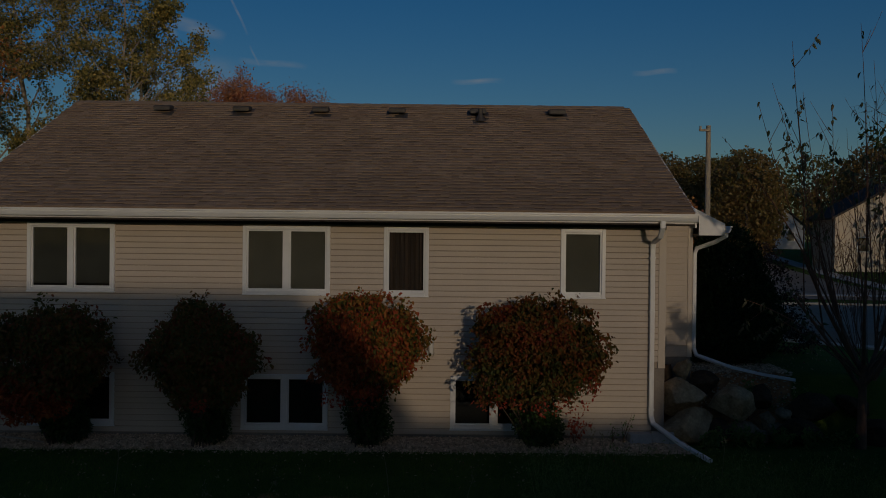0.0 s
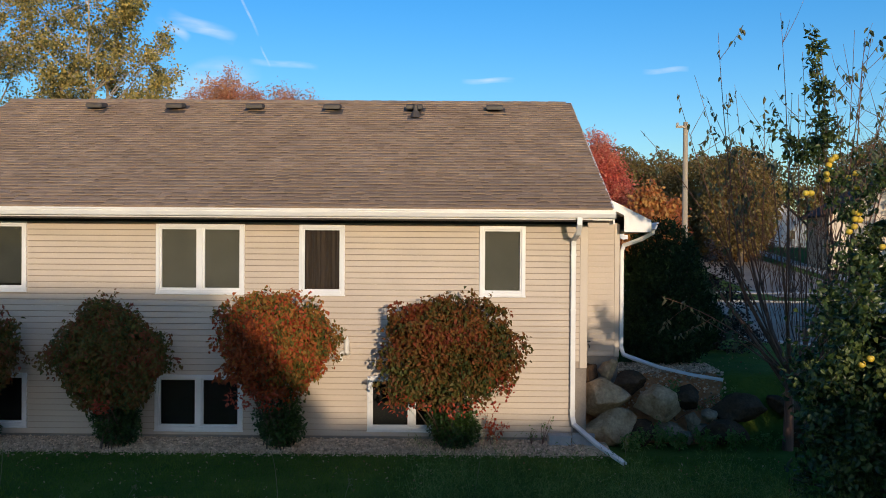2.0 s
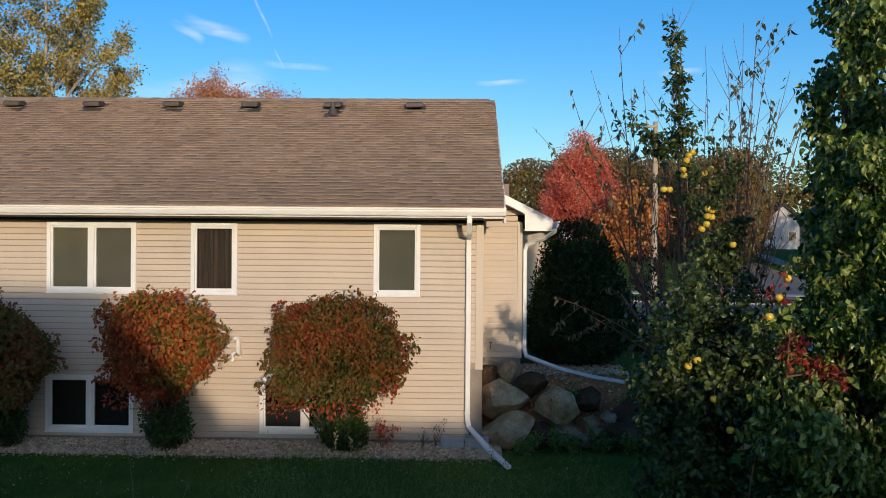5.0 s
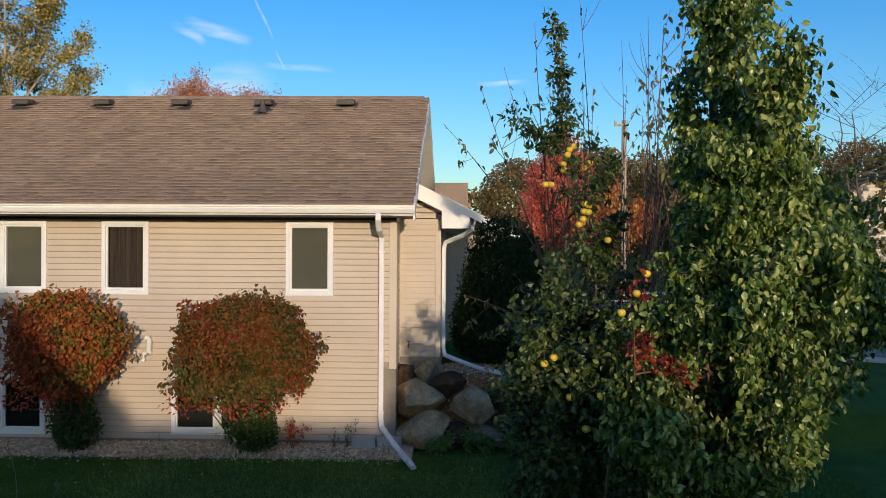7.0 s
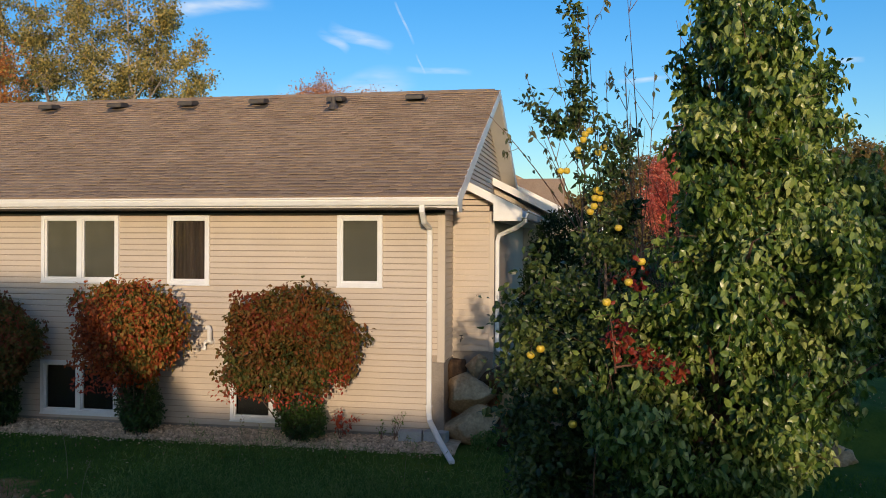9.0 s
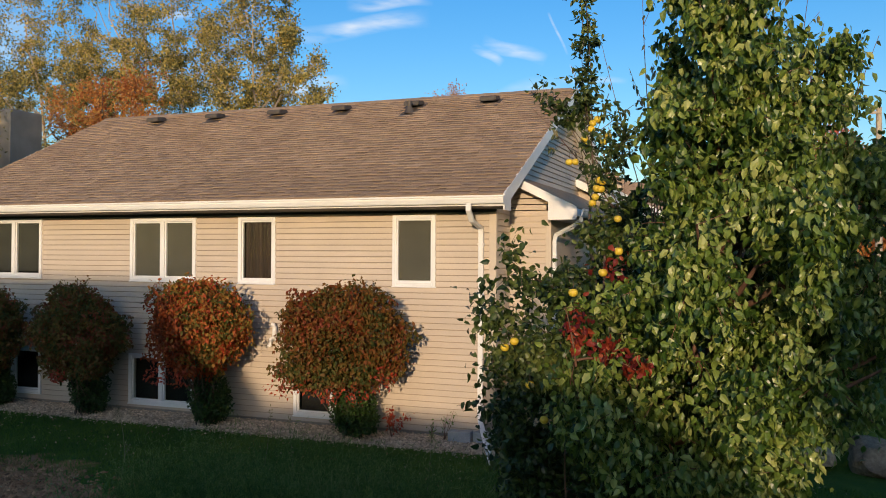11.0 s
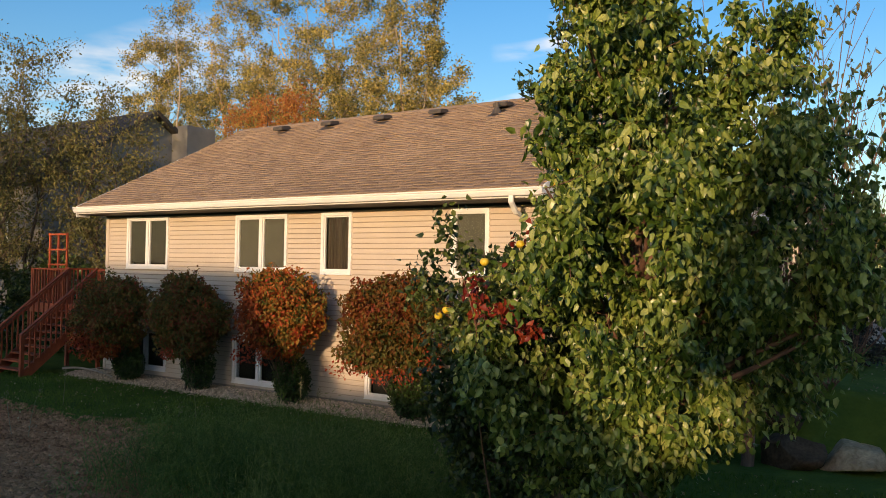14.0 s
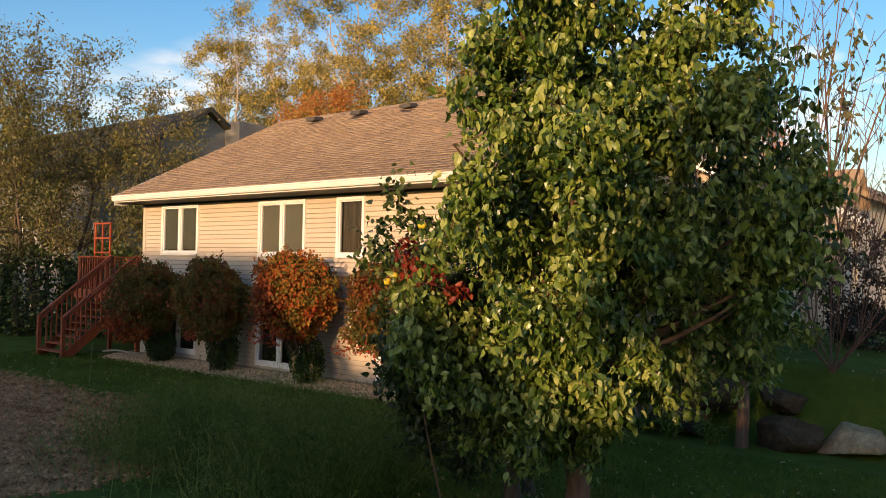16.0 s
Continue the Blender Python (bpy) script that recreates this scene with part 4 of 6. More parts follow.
shrub((-1.0, 14.4, GZ0), [(-0.93, 14.05, 1.98, 0.90, 0.70, 0.70), (-1.0, 14.0, 2.3, 0.64, 0.56, 0.46), (-1.02, 14.05, 1.5, 0.70, 0.58, 0.45), (-0.55, 14.05, 2.02, 0.42, 0.48, 0.48)], BUSH_RED, 13, "rounded burning bush, orange with crimson lower branches",
      tips=[(-1.3, 13.5, 1.16, 0.25, 0.15, 0.12), (-0.95, 13.5, 1.1, 0.2, 0.12, 0.1)], lower=[(-1.5, 13.38, 1.75, 0.72, 0.75, 0.9), (-1.1, 13.7, 0.95, 0.6, 0.7, 0.45)], lower_leaf=BUSH_CRIMSON)
shrub((1.9, 14.4, GZ0), [(1.85, 14.0, 1.82, 1.08, 0.72, 0.64), (1.75, 14.05, 2.15, 0.78, 0.60, 0.50), (2.3, 14.05, 2.2, 0.50, 0.48, 0.52), (1.75, 13.98, 1.32, 0.90, 0.58, 0.34), (2.65, 14.0, 1.75, 0.40, 0.45, 0.38)], BUSH_MIX, 14,
      "broad burning bush, golden brown on top and maroon below", 21000, tips=[(1.2, 13.45, 1.08, 0.30, 0.14, 0.09), (2.2, 13.45, 1.02, 0.4, 0.14, 0.09), (2.75, 13.85, 1.28, 0.16, 0.14, 0.14)],
      lower=[(1.85, 13.6, 1.15, 1.25, 0.9, 0.42), (0.95, 13.8, 1.5, 0.45, 0.7, 0.5)], lower_leaf=BUSH_DARK, lower_label="dark green and maroon leaves")
for x, r, h, sd in ((-6.1, 0.42, 0.8, 21), (-3.7, 0.42, 0.95, 22), (-0.95, 0.42, 1.0, 23), (1.95, 0.44, 0.92, 24)):
    ground_shrub((x, 14.38, GZ0), r, h, sd)


def seedling(name, label, base, h, leaf, n, size, seed):
    rng = np.random.default_rng(seed)
    s = thing(name, base, label, "plant")
    paths, LP = [], []
    for _ in range(5):
        e = np.array(base) + [rng.normal() * h * 0.35, rng.normal() * h * 0.15 - 0.05, h * rng.uniform(0.6, 1)]
        p = bezier(base, e, 0.1, 6, rng)
        paths.append(np.column_stack([p, np.linspace(0.006, 0.002, 6)]))
        LP.append(p[rng.integers(2, 6, n)] + rng.normal(size=(n, 3)) * 0.035)
    tubes("stem", paths, BARK_RED, s)
    v, f = leaf_arrays(np.concatenate(LP), size, rng, 0.5, 0.4, 0.5, True)
    raw("leaves", v, f, leaf, s)


seedling("red_sprig", "thin sprig with scarlet leaves in the gravel", (2.62, 14.45, 0.2), 0.5, RED_TIP, 18, 0.08, 31)
seedling("weed", "thin green weed growing against the siding", (3.5, 14.62, 0.2), 0.5, WEED, 7, 0.05, 32)
seedling("weed", "thin green weed growing against the siding", (3.3, 14.55, 0.2), 0.3, WEED, 6, 0.05, 33)

# a dead branch lying at the end of the gravel bed
stick = thing("fallen_branch", (-8.59, 14.32, 0.2), "dry grey fallen branch lying at the gravel bed", "branch")
rng = np.random.default_rng(35)
p = bezier((-8.59, 14.32, 0.235), (-6.33, 14.12, 0.235), 0.05, 8, rng, 0.02)
tubes("limb", [np.column_stack([p, np.linspace(0.028, 0.012, 8)])], POLE, stick, sides=7)
tubes("side_twig", [np.column_stack([bezier(p[4], p[4] + [0.3, 0.18, 0.06], 0.05, 6, rng), np.linspace(0.012, 0.004, 6)])], POLE, stick)

# ---- gravel bed, blocks ----
gv = bmesh.new()
n = 120
top_row = []
for i in range(n + 1):
    x = -8.3 + 12.9 * i / n
    top_row.append((x, 14.13 + 0.05 * noise.noise((x * 2.0, 3.0, 0))))
rows3 = [[gv.verts.new((x, y + (14.92 - y) * s, 0.125 + 0.075 * min(1, s * 3) + 0.012 * noise.noise((x * 6, s * 9, 1)))) for x, y in top_row] for s in (0, 0.2, 0.5, 1)]
for r0, r1 in zip(rows3, rows3[1:]):
    for i in range(n):
        gv.faces.new((r0[i], r0[i + 1], r1[i + 1], r1[i]))
bed = part("gravel_bed", gv, GRAVEL, None, smooth=True)
tagged(bed, "tan river gravel bed along the house wall", "gravel bed", kind="structure")
rng = np.random.default_rng(5)


def pebbles(name, X, Y, Z, size, parent, seed, m=None):
    rng = np.random.default_rng(seed)
    n = len(X)
    o = np.array([(1, 0, 0), (-1, 0, 0), (0, 1, 0), (0, -1, 0), (0, 0, 1), (0, 0, -1)], float)
    tri = np.array([(0, 2, 4), (2, 1, 4), (1, 3, 4), (3, 0, 4), (2, 0, 5), (1, 2, 5), (3, 1, 5), (0, 3, 5)])
    s = size * rng.uniform(0.5, 1.3, (n, 1, 1)) * rng.uniform(0.6, 1.3, (n, 1, 3)) * [[[1, 1, 0.7]]]
    a = rng.uniform(0, 6.28, n)
    V = o[None] * s
    c, q = np.cos(a)[:, None], np.sin(a)[:, None]
    V = np.stack([V[..., 0] * c - V[..., 1] * q, V[..., 0] * q + V[..., 1] * c, V[..., 2]], -1) + np.stack([X, Y, Z], -1)[:, None]
    F = (np.arange(n) * 6)[:, None, None] + tri[None]
    ob = raw(name, V.reshape(-1, 3), F.reshape(-1, 3), m or GRAVEL, parent)
    return tagged(ob, kind="stuff")


m = 9000
X, Y = rng.uniform(-8.2, 4.2, m), rng.uniform(14.1, 14.9, m)
pebbles("pebbles", X, Y, 0.13 + 0.075 * np.clip((Y - 14.13) * 4, 0, 1), 0.028, bed, 6)
pebbles("loose_pebbles", rng.uniform(-8.2, 4.4, 500), rng.normal(14.03, 0.07, 500), np.full(500, 0.13), 0.022, bed, 7)
for x, y, h, a in ((3.78, 14.62, 0.2, 4), (4.2, 14.66, 0.2, -9)):
    cb = boxes((-0.19, 0.19, -0.1, 0.1, 0, h), bevel=0.008)
    b = part("concrete_block", cb, BLOCK)
    b.matrix_world = pose(x, y, 0.17, 0, 0, a)
    tagged(b, "grey concrete block lying in the gravel by the downspout", "concrete block", "blocks by the downspout")


# ---- boulders of the retaining bank ----
def boulder(x, y, z, sx, sy, sz, m, seed, label):
    bm = bmesh.new()
    bmesh.ops.create_icosphere(bm, subdivisions=4, radius=1.0)
    o = Vector((seed * 7.3, seed * 3.1, seed * 1.7))
    rng = random.Random(seed)
    cuts = [(Vector((rng.uniform(-1, 1), rng.uniform(-1, 1), rng.uniform(-0.8, 1))).normalized(), rng.uniform(0.5, 0.78)) for _ in range(15)]
    for v in bm.verts:
        p = v.co.copy()
        for nrm, d in cuts:
            k = p.dot(nrm) - d
            if k > 0:
                p -= nrm * k
        p *= 1 + 0.10 * noise.noise(p * 1.6 + o) + 0.05 * noise.noise(p * 4.5 + o) + 0.025 * noise.noise(p * 13 + o)
        v.co = Vector((p.x * sx, p.y * sy, p.z * sz)) * 1.14
    b = part("boulder", bm, m, None, "", True)
    b.matrix_world = pose(x, y, z, 0, 0, rng.uniform(-25, 25))
    tagged(b, label, "boulder", "boulders of the bank")


T_, G_, D_ = (ROCK_TAN, "tan granite boulder of the retaining bank"), (ROCK_GREY, "grey-brown granite boulder of the retaining bank"), (ROCK_DARK, "dark smooth boulder of the retaining bank")
for i, (x, y, z, sx, sy, sz, k) in enumerate([
        (4.74, 15.05, 0.42, 0.48, 0.36, 0.29, T_), (4.68, 15.2, 0.88, 0.46, 0.34, 0.34, T_), (4.74, 15.42, 1.36, 0.20, 0.2, 0.22, T_), (4.38, 15.45, 1.26, 0.18, 0.24, 0.27, D_),
        (5.08, 15.4, 1.13, 0.37, 0.3, 0.26, D_), (5.55, 15.15, 0.82, 0.48, 0.38, 0.32, T_), (5.3, 15.0, 0.32, 0.26, 0.28, 0.22, D_), (5.75, 15.05, 0.36, 0.30, 0.28, 0.24, G_),
        (6.1, 15.3, 0.92, 0.36, 0.3, 0.2, D_), (6.65, 14.9, 0.38, 0.48, 0.34, 0.27, D_), (7.05, 15.25, 0.76, 0.60, 0.36, 0.24, D_), (6.42, 15.0, 0.66, 0.14, 0.14, 0.13, G_), (6.15, 14.95, 0.56, 0.16, 0.15, 0.16, G_),
        (5.98, 14.85, 0.30, 0.15, 0.15, 0.13, G_), (6.25, 15.0, 0.36, 0.2, 0.18, 0.2, G_), (8.15, 15.1, 0.34, 0.5, 0.4, 0.28, D_), (9.0, 15.3, 0.30, 0.50, 0.38, 0.28, T_), (9.85, 15.2, 0.30, 0.46, 0.38, 0.32, G_),
        (7.95, 15.55, 0.72, 0.4, 0.3, 0.2, D_), (10.4, 14.9, 0.2, 0.4, 0.34, 0.26, T_)]):
    boulder(x, y, z, sx, sy, sz, k[0], 40 + i, k[1])
for i, (x, y, h) in enumerate(((5.05, 14.62, 0.36), (5.45, 14.68, 0.42), (5.8, 14.55, 0.3), (6.2, 14.6, 0.4), (6.75, 14.55, 0.38), (7.3, 14.6, 0.34), (4.95, 14.5, 0.26), (5.9, 15.2, 0.75))):
    seedling("weed_clump", "low weed clump growing between the boulders", (x, y, 0.12 if h < 0.6 else 0.5), h, WEED, 60, 0.07, 300 + i)
hose = thing("drain_pipe", (5.1, 15.7, 1.5), "white downspout extension pipe lying on the gravel", "drain pipe")
bm = bmesh.new()
sweep(bm, [(5.05, 15.77, 1.72), (5.08, 15.70, 1.60), (5.25, 15.62, 1.54), (5.7, 15.5, 1.40), (6.2, 15.35, 1.30), (6.75, 15.25, 1.22)], 0.07, 0.055)
part("pipe", bm, WHITE, hose)
rng = np.random.default_rng(9)
X, Y = rng.uniform(4.6, 7.0, 1800), rng.uniform(15.6, 17.2, 1800)
terrace = pebbles("terrace_gravel", X, Y, terrain(X, Y) + 0.01, 0.03, None, 8)
tagged(terrace, "tan gravel mulch on the terrace beside the wing", "gravel", kind="stuff")

tap = thing("outdoor_faucet", (4.44, 15.7, 1.78), "small brass garden tap on the siding", "faucet")
tubes("spout", [[(4.44, 15.73, 1.78, 0.013), (4.44, 15.62, 1.78, 0.013), (4.44, 15.59, 1.765, 0.013), (4.44, 15.58, 1.73, 0.012)]], VENT, tap, sides=8)
tubes("handle", [[(4.44, 15.64, 1.80, 0.006), (4.44, 15.64, 1.835, 0.006)], [(4.41, 15.64, 1.84, 0.008), (4.47, 15.64, 1.84, 0.008)]], VENT, tap, sides=8)

# ---- evergreen beside the wing ----
rng = np.random.default_rng(61)
yew = thing("evergreen_shrub", (6.35, 17.5, 1.2), "large dense dark evergreen shrub beside the wing", "shrub")
yb = [(6.25, 17.5, 2.55, 0.95, 0.9, 1.1), (6.2, 17.5, 3.25, 0.72, 0.7, 0.87), (6.5, 17.4, 2.1, 0.9, 0.8, 0.8), (6.0, 17.4, 2.0, 0.85, 0.8, 0.8), (6.2, 17.35, 1.75, 1.0, 0.9, 0.55)]
tubes("stem", [np.column_stack([bezier((6.35, 17.5, 1.1), e, 0.1, 7, rng), np.linspace(0.05, 0.01, 7)]) for e in sample_blobs(yb, 30, rng, 0.2)], BARK, yew)
P = sample_blobs(yb, 34000, rng, 0.55)
P += rng.normal(size=P.shape) * 0.04
v, f = leaf_arrays(P, 0.1, rng, 0.35, -0.5, 0.2, True)
raw("foliage", v, f, YEW_LEAF, yew)

make_tree("dark_shrub", "dark maroon twiggy shrub on the upper lawn", "shrub", (8.0, 19.6, 1.0), 1.6,
          [(8.0, 19.6, 2.2, 0.85, 0.8, 0.9), (8.0, 19.6, 3.0, 0.6, 0.6, 0.7), (8.1, 19.5, 1.6, 0.9, 0.8, 0.5)], BARK, MAROON_LEAF, 63, r0=0.06, limbs=24, twigs=160, leaves=5500, size=0.075, spread=0.08, stems=3, low=0.05)

# ---- trees in the garden ----
make_tree("pear_tree", "dense pear tree with glossy green leaves, some yellowing", "tree", (8.03, 9.65, 0.12), 6.6,
          [(8.1, 9.3, 6.3, 0.45, 0.75, 1.2), (8.15, 9.2, 5.2, 0.60, 1.2, 1.1), (8.2, 9.1, 4.2, 0.78, 1.4, 1.0), (8.25, 9.1, 3.2, 0.98, 1.45, 1.0), (7.98, 9.1, 2.3, 1.25, 1.4, 0.9), (7.85, 9.2, 1.7, 1.15, 1.1, 0.65), (7.0, 8.6, 2.1, 0.34, 0.4, 0.42), (6.75, 8.7, 2.75, 0.2, 0.22, 0.32), (7.95, 9.1, 1.25, 0.85, 0.8, 0.42), (9.2, 10.2, 3.5, 0.95, 1.0, 1.3), (9.3, 10.1, 2.75, 0.85, 0.9, 0.6), (8.85, 10.5, 4.8, 0.65, 0.65, 0.8), (8.75, 10.6, 1.75, 0.8, 0.75, 0.55), (9.3, 11.1, 2.2, 0.5, 0.5, 0.4), (8.8, 10.2, 4.15, 0.65, 0.6, 0.6)],
          BARK_RED, PEAR_LEAF, 71, r0=0.12, limbs=56, twigs=800, leaves=69000, size=0.088, spread=0.07, wide=0.56, droop=1.1, simple=False, shell=0.25)
make_tree("apple_tree", "apple tree with dark green leaves and yellow fruit", "tree", (6.9, 10.3, 0.12), 3.2,
          [(6.5, 9.9, 2.2, 0.85, 0.9, 0.95), (6.9, 9.6, 1.6, 0.95, 0.9, 0.95), (6.3, 9.6, 1.75, 0.55, 0.65, 0.8), (6.9, 10.3, 2.9, 0.7, 0.7, 0.7), (6.5, 9.9, 0.9, 0.7, 0.6, 0.6), (7.0, 9.2, 2.4, 0.6, 0.6, 0.6), (6.4, 9.0, 3.0, 0.22, 0.22, 0.5), (6.1, 9.1, 2.5, 0.4, 0.4, 0.5)],
          BARK, APPLE_LEAF, 72, r0=0.09, limbs=26, twigs=260, leaves=12000, size=0.085, spread=0.08, wide=0.6, droop=0.4, simple=False, shell=0.3)
# the apple tree's long upright arms that carry fruit
make_tree("apple_tree", "tall leaning apple tree with yellow fruit on its arms", "tree", (6.85, 10.7, 0.12), 4.4,
          [(6.75, 10.7, 4.4, 0.32, 0.3, 0.3), (6.62, 10.85, 5.0, 0.26, 0.26, 0.35), (6.5, 11.0, 5.65, 0.22, 0.22, 0.45), (6.42, 11.0, 6.2, 0.17, 0.2, 0.3), (6.3, 11.0, 4.85, 0.25, 0.25, 0.18), (6.02, 11.15, 5.15, 0.25, 0.22, 0.18), (6.95, 10.55, 3.8, 0.35, 0.35, 0.5), (7.0, 10.5, 4.5, 0.25, 0.25, 0.3)],
          BARK, APPLE_LEAF, 73, r0=0.06, limbs=12, twigs=110, leaves=2100, size=0.085, spread=0.04, wide=0.46, droop=0.3, simple=False, shell=0.2, lean=(-0.2, 0.15))


def apple(x, y, z, seed, group):
    bm = bmesh.new()
    bmesh.ops.create_uvsphere(bm, u_segments=14, v_segments=10, radius=0.042)
    for v in bm.verts:
        r = math.hypot(v.co.x, v.co.y)
        v.co.z = v.co.z * 0.95 - (0.012 if v.co.z > 0 else -0.006) * max(0, 1 - r / 0.022)
        v.co.x *= 1 - 1.6 * max(0, -v.co.z) * 1.2
        v.co.y *= 1 - 1.6 * max(0, -v.co.z) * 1.2
    a = thing("apple", (x, y, z), "ripe yellow apple hanging on its twig", "apple", group)
    bmesh.ops.translate(bm, verts=bm.verts, vec=(x, y, z))
    part("fruit", bm, APPLE, a, smooth=True)
    tubes("stalk", [[(x, y, z + 0.03, 0.003), (x + 0.004, y, z + 0.06, 0.003), (x, y, z + 0.10, 0.003)]], BARK, a)


for i, (x, y, z) in enumerate([(6.27, 10.93, 4.27), (6.34, 10.93, 4.27), (6.55, 10.85, 4.68), (6.60, 10.85, 4.72), (6.53, 10.87, 4.62), (6.47, 10.8, 4.50), (6.48, 10.8, 4.43), (6.70, 10.7, 4.45), (6.76, 10.65, 4.50), (6.78, 10.65, 4.33),
                               (6.69, 10.5, 4.02), (6.73, 10.48, 4.0), (6.67, 10.46, 3.93), (6.72, 10.45, 3.92), (6.66, 10.45, 3.84), (6.92, 10.3, 3.6), (6.62, 10.5, 3.78), (7.0, 9.4, 3.07), (7.12, 9.5, 3.26), (6.1, 9.4, 2.37), (6.19, 9.4, 2.43), (6.8, 9.1, 2.9), (6.35, 9.35, 2.05), (6.5, 9.3, 1.75)]):
    apple(x + 0.12, y - (0.02 if z > 3.5 else 0.36), z, i, "apples on the tree")

vine = thing("creeper_vine", (6.75, 8.6, 0.15), "red-leaved creeper climbing through the apple branches", "vine")
rng = np.random.default_rng(75)
vp = [bezier((6.9, 9.2, 0.1), (7.0, 8.5, 2.4), 0, 9, rng, 0.1), bezier((7.0, 8.5, 2.3), (6.95, 8.3, 2.8), 0.1, 7, rng), bezier((7.0, 8.5, 2.35), (7.5, 8.45, 2.3), 0.1, 7, rng)]
tubes("stem", [np.column_stack([p, np.linspace(0.012, 0.004, len(p))]) for p in vp], BARK_RED, vine)
P = np.concatenate([sample_blobs([(7.04, 8.42, 2.62, 0.13, 0.1, 0.2), (7.27, 8.46, 2.45, 0.18, 0.11, 0.12), (7.5, 8.56, 2.32, 0.16, 0.12, 0.09)], 190, rng, 0.1), sample_blobs([(7.15, 9.2, 3.0, 0.25, 0.25, 0.35)], 60, rng, 0.1)])
v, f = leaf_arrays(P, 0.075, rng, 0.6, 0.6, 0.1, False)
raw("leaves", v, f, VINE_LEAF, vine)

def fan_tree(name, label, category, base, fork, shoots, reach, top, bark, leaf, seed, r0, sprays, leaves, size, low=()):
    """A short trunk that forks into long straight rising shoots, with a few hanging leaves near their ends."""
    rng = np.random.default_rng(seed)
    t = thing(name, base, label, category)
    base = np.array(base, float)
    crotch = base + [0.03, 0.02, fork]
    tubes("trunk", [np.column_stack([bezier(base - [0, 0, 0.3], crotch, 0, 8, rng, 0.02), np.linspace(r0 * 1.25, r0 * 0.8, 8)])], bark, t, sides=10)
    limbs, twigs, LP = [], [], []

    def leafy(p, n):
        j = rng.uniform(0.5, 1.0, n) * (len(p) - 1)
        i = np.minimum(j.astype(int), len(p) - 2)
        LP.append(p[i] + (p[i + 1] - p[i]) * (j - i)[:, None] + rng.normal(size=(n, 3)) * 0.02)

    arms = []
    for k in range(7):
        ang = 2 * math.pi * (k + rng.uniform(-0.3, 0.3)) / 7
        e = crotch + [0.5 * reach * math.cos(ang), 0.36 * reach * math.sin(ang), 0.2 * top * rng.uniform(0.6, 1.3)]
        p = bezier(crotch - [0, 0, rng.uniform(0, 0.4) * fork], e, -0.06, 8, rng, 0.03)
        arms.append(p)
        limbs.append(np.column_stack([p, np.linspace(r0 * 0.6, r0 * 0.3, 8)]))
    for k in range(shoots):
        ang, out = rng.uniform(0, 2 * math.pi), reach * rng.uniform(0.15, 1.0) ** 0.7
        e = base + [out * math.cos(ang), 0.75 * out * math.sin(ang), top * rng.uniform(0.62, 1.0) * (1 - 0.12 * out / reach)]
        arm = min(arms, key=lambda q: np.hypot(*(q[-1] - e)[:2]) + rng.uniform(0, 0.5))
        p = bezier(arm[rng.integers(2, 8)], e, -0.02, 12, rng, 0.03)
        limbs.append(np.column_stack([p, np.linspace(r0 * rng.uniform(0.14, 0.26), 0.0035, 12)]))
        leafy(p, leaves)
        for _ in range(sprays):
            i = rng.integers(4, 11)
            q = p[i] + [rng.normal() * 0.28, rng.normal() * 0.22, rng.uniform(0.25, 0.8)]
            w = bezier(p[i], q, -0.03, 6, rng, 0.05)
            twigs.append(np.column_stack([w, np.linspace(0.006, 0.0025, 6)]))
            if rng.random() < 0.6:
                leafy(w, leaves)
    for q in low:
        p = bezier(crotch - [0, 0, 0.2], np.array(q, float), 0.08, 12, rng, 0.03)
        limbs.append(np.column_stack([p, np.linspace(r0 * 0.3, 0.003, 12)]))
        leafy(p, leaves * 2)
        for i in (5, 7, 9):
            w = bezier(p[i], p[i] + [rng.normal() * 0.3 - 0.2, rng.normal() * 0.2, rng.normal() * 0.2], 0.05, 6, rng, 0.05)
            twigs.append(np.column_stack([w, np.linspace(0.005, 0.0025, 6)]))
            leafy(w, leaves)
    tagged(tubes("branchwork", limbs + twigs, bark, t, sides=5), kind="stuff")
    v, f = leaf_arrays(np.concatenate(LP), size, rng, 0.4, 1.3, 0.1, False)
    raw("crown", v, f, leaf, t)
    return t


fan_tree("young_tree", "slender vase-shaped tree nearly bare of leaves", "tree", (7.68, 14.69, 0.35), 1.2, 30, 2.4, 8.1, BARK_RED, SPARSE_LEAF, 81, 0.075, 4, 8, 0.12,
         [(5.05, 14.3, 5.5), (5.4, 14.2, 2.75), (5.9, 14.3, 2.5), (6.2, 14.4, 3.1), (9.3, 14.6, 2.9), (9.0, 14.3, 3.6)])
fan_tree("twiggy_shrub", "tall bare reddish-brown twiggy shrub", "shrub", (8.5, 15.9, 0.95), 0.25, 46, 1.4, 4.4, BARK_RED, BROWN_LEAF, 82, 0.032, 5, 1, 0.06)

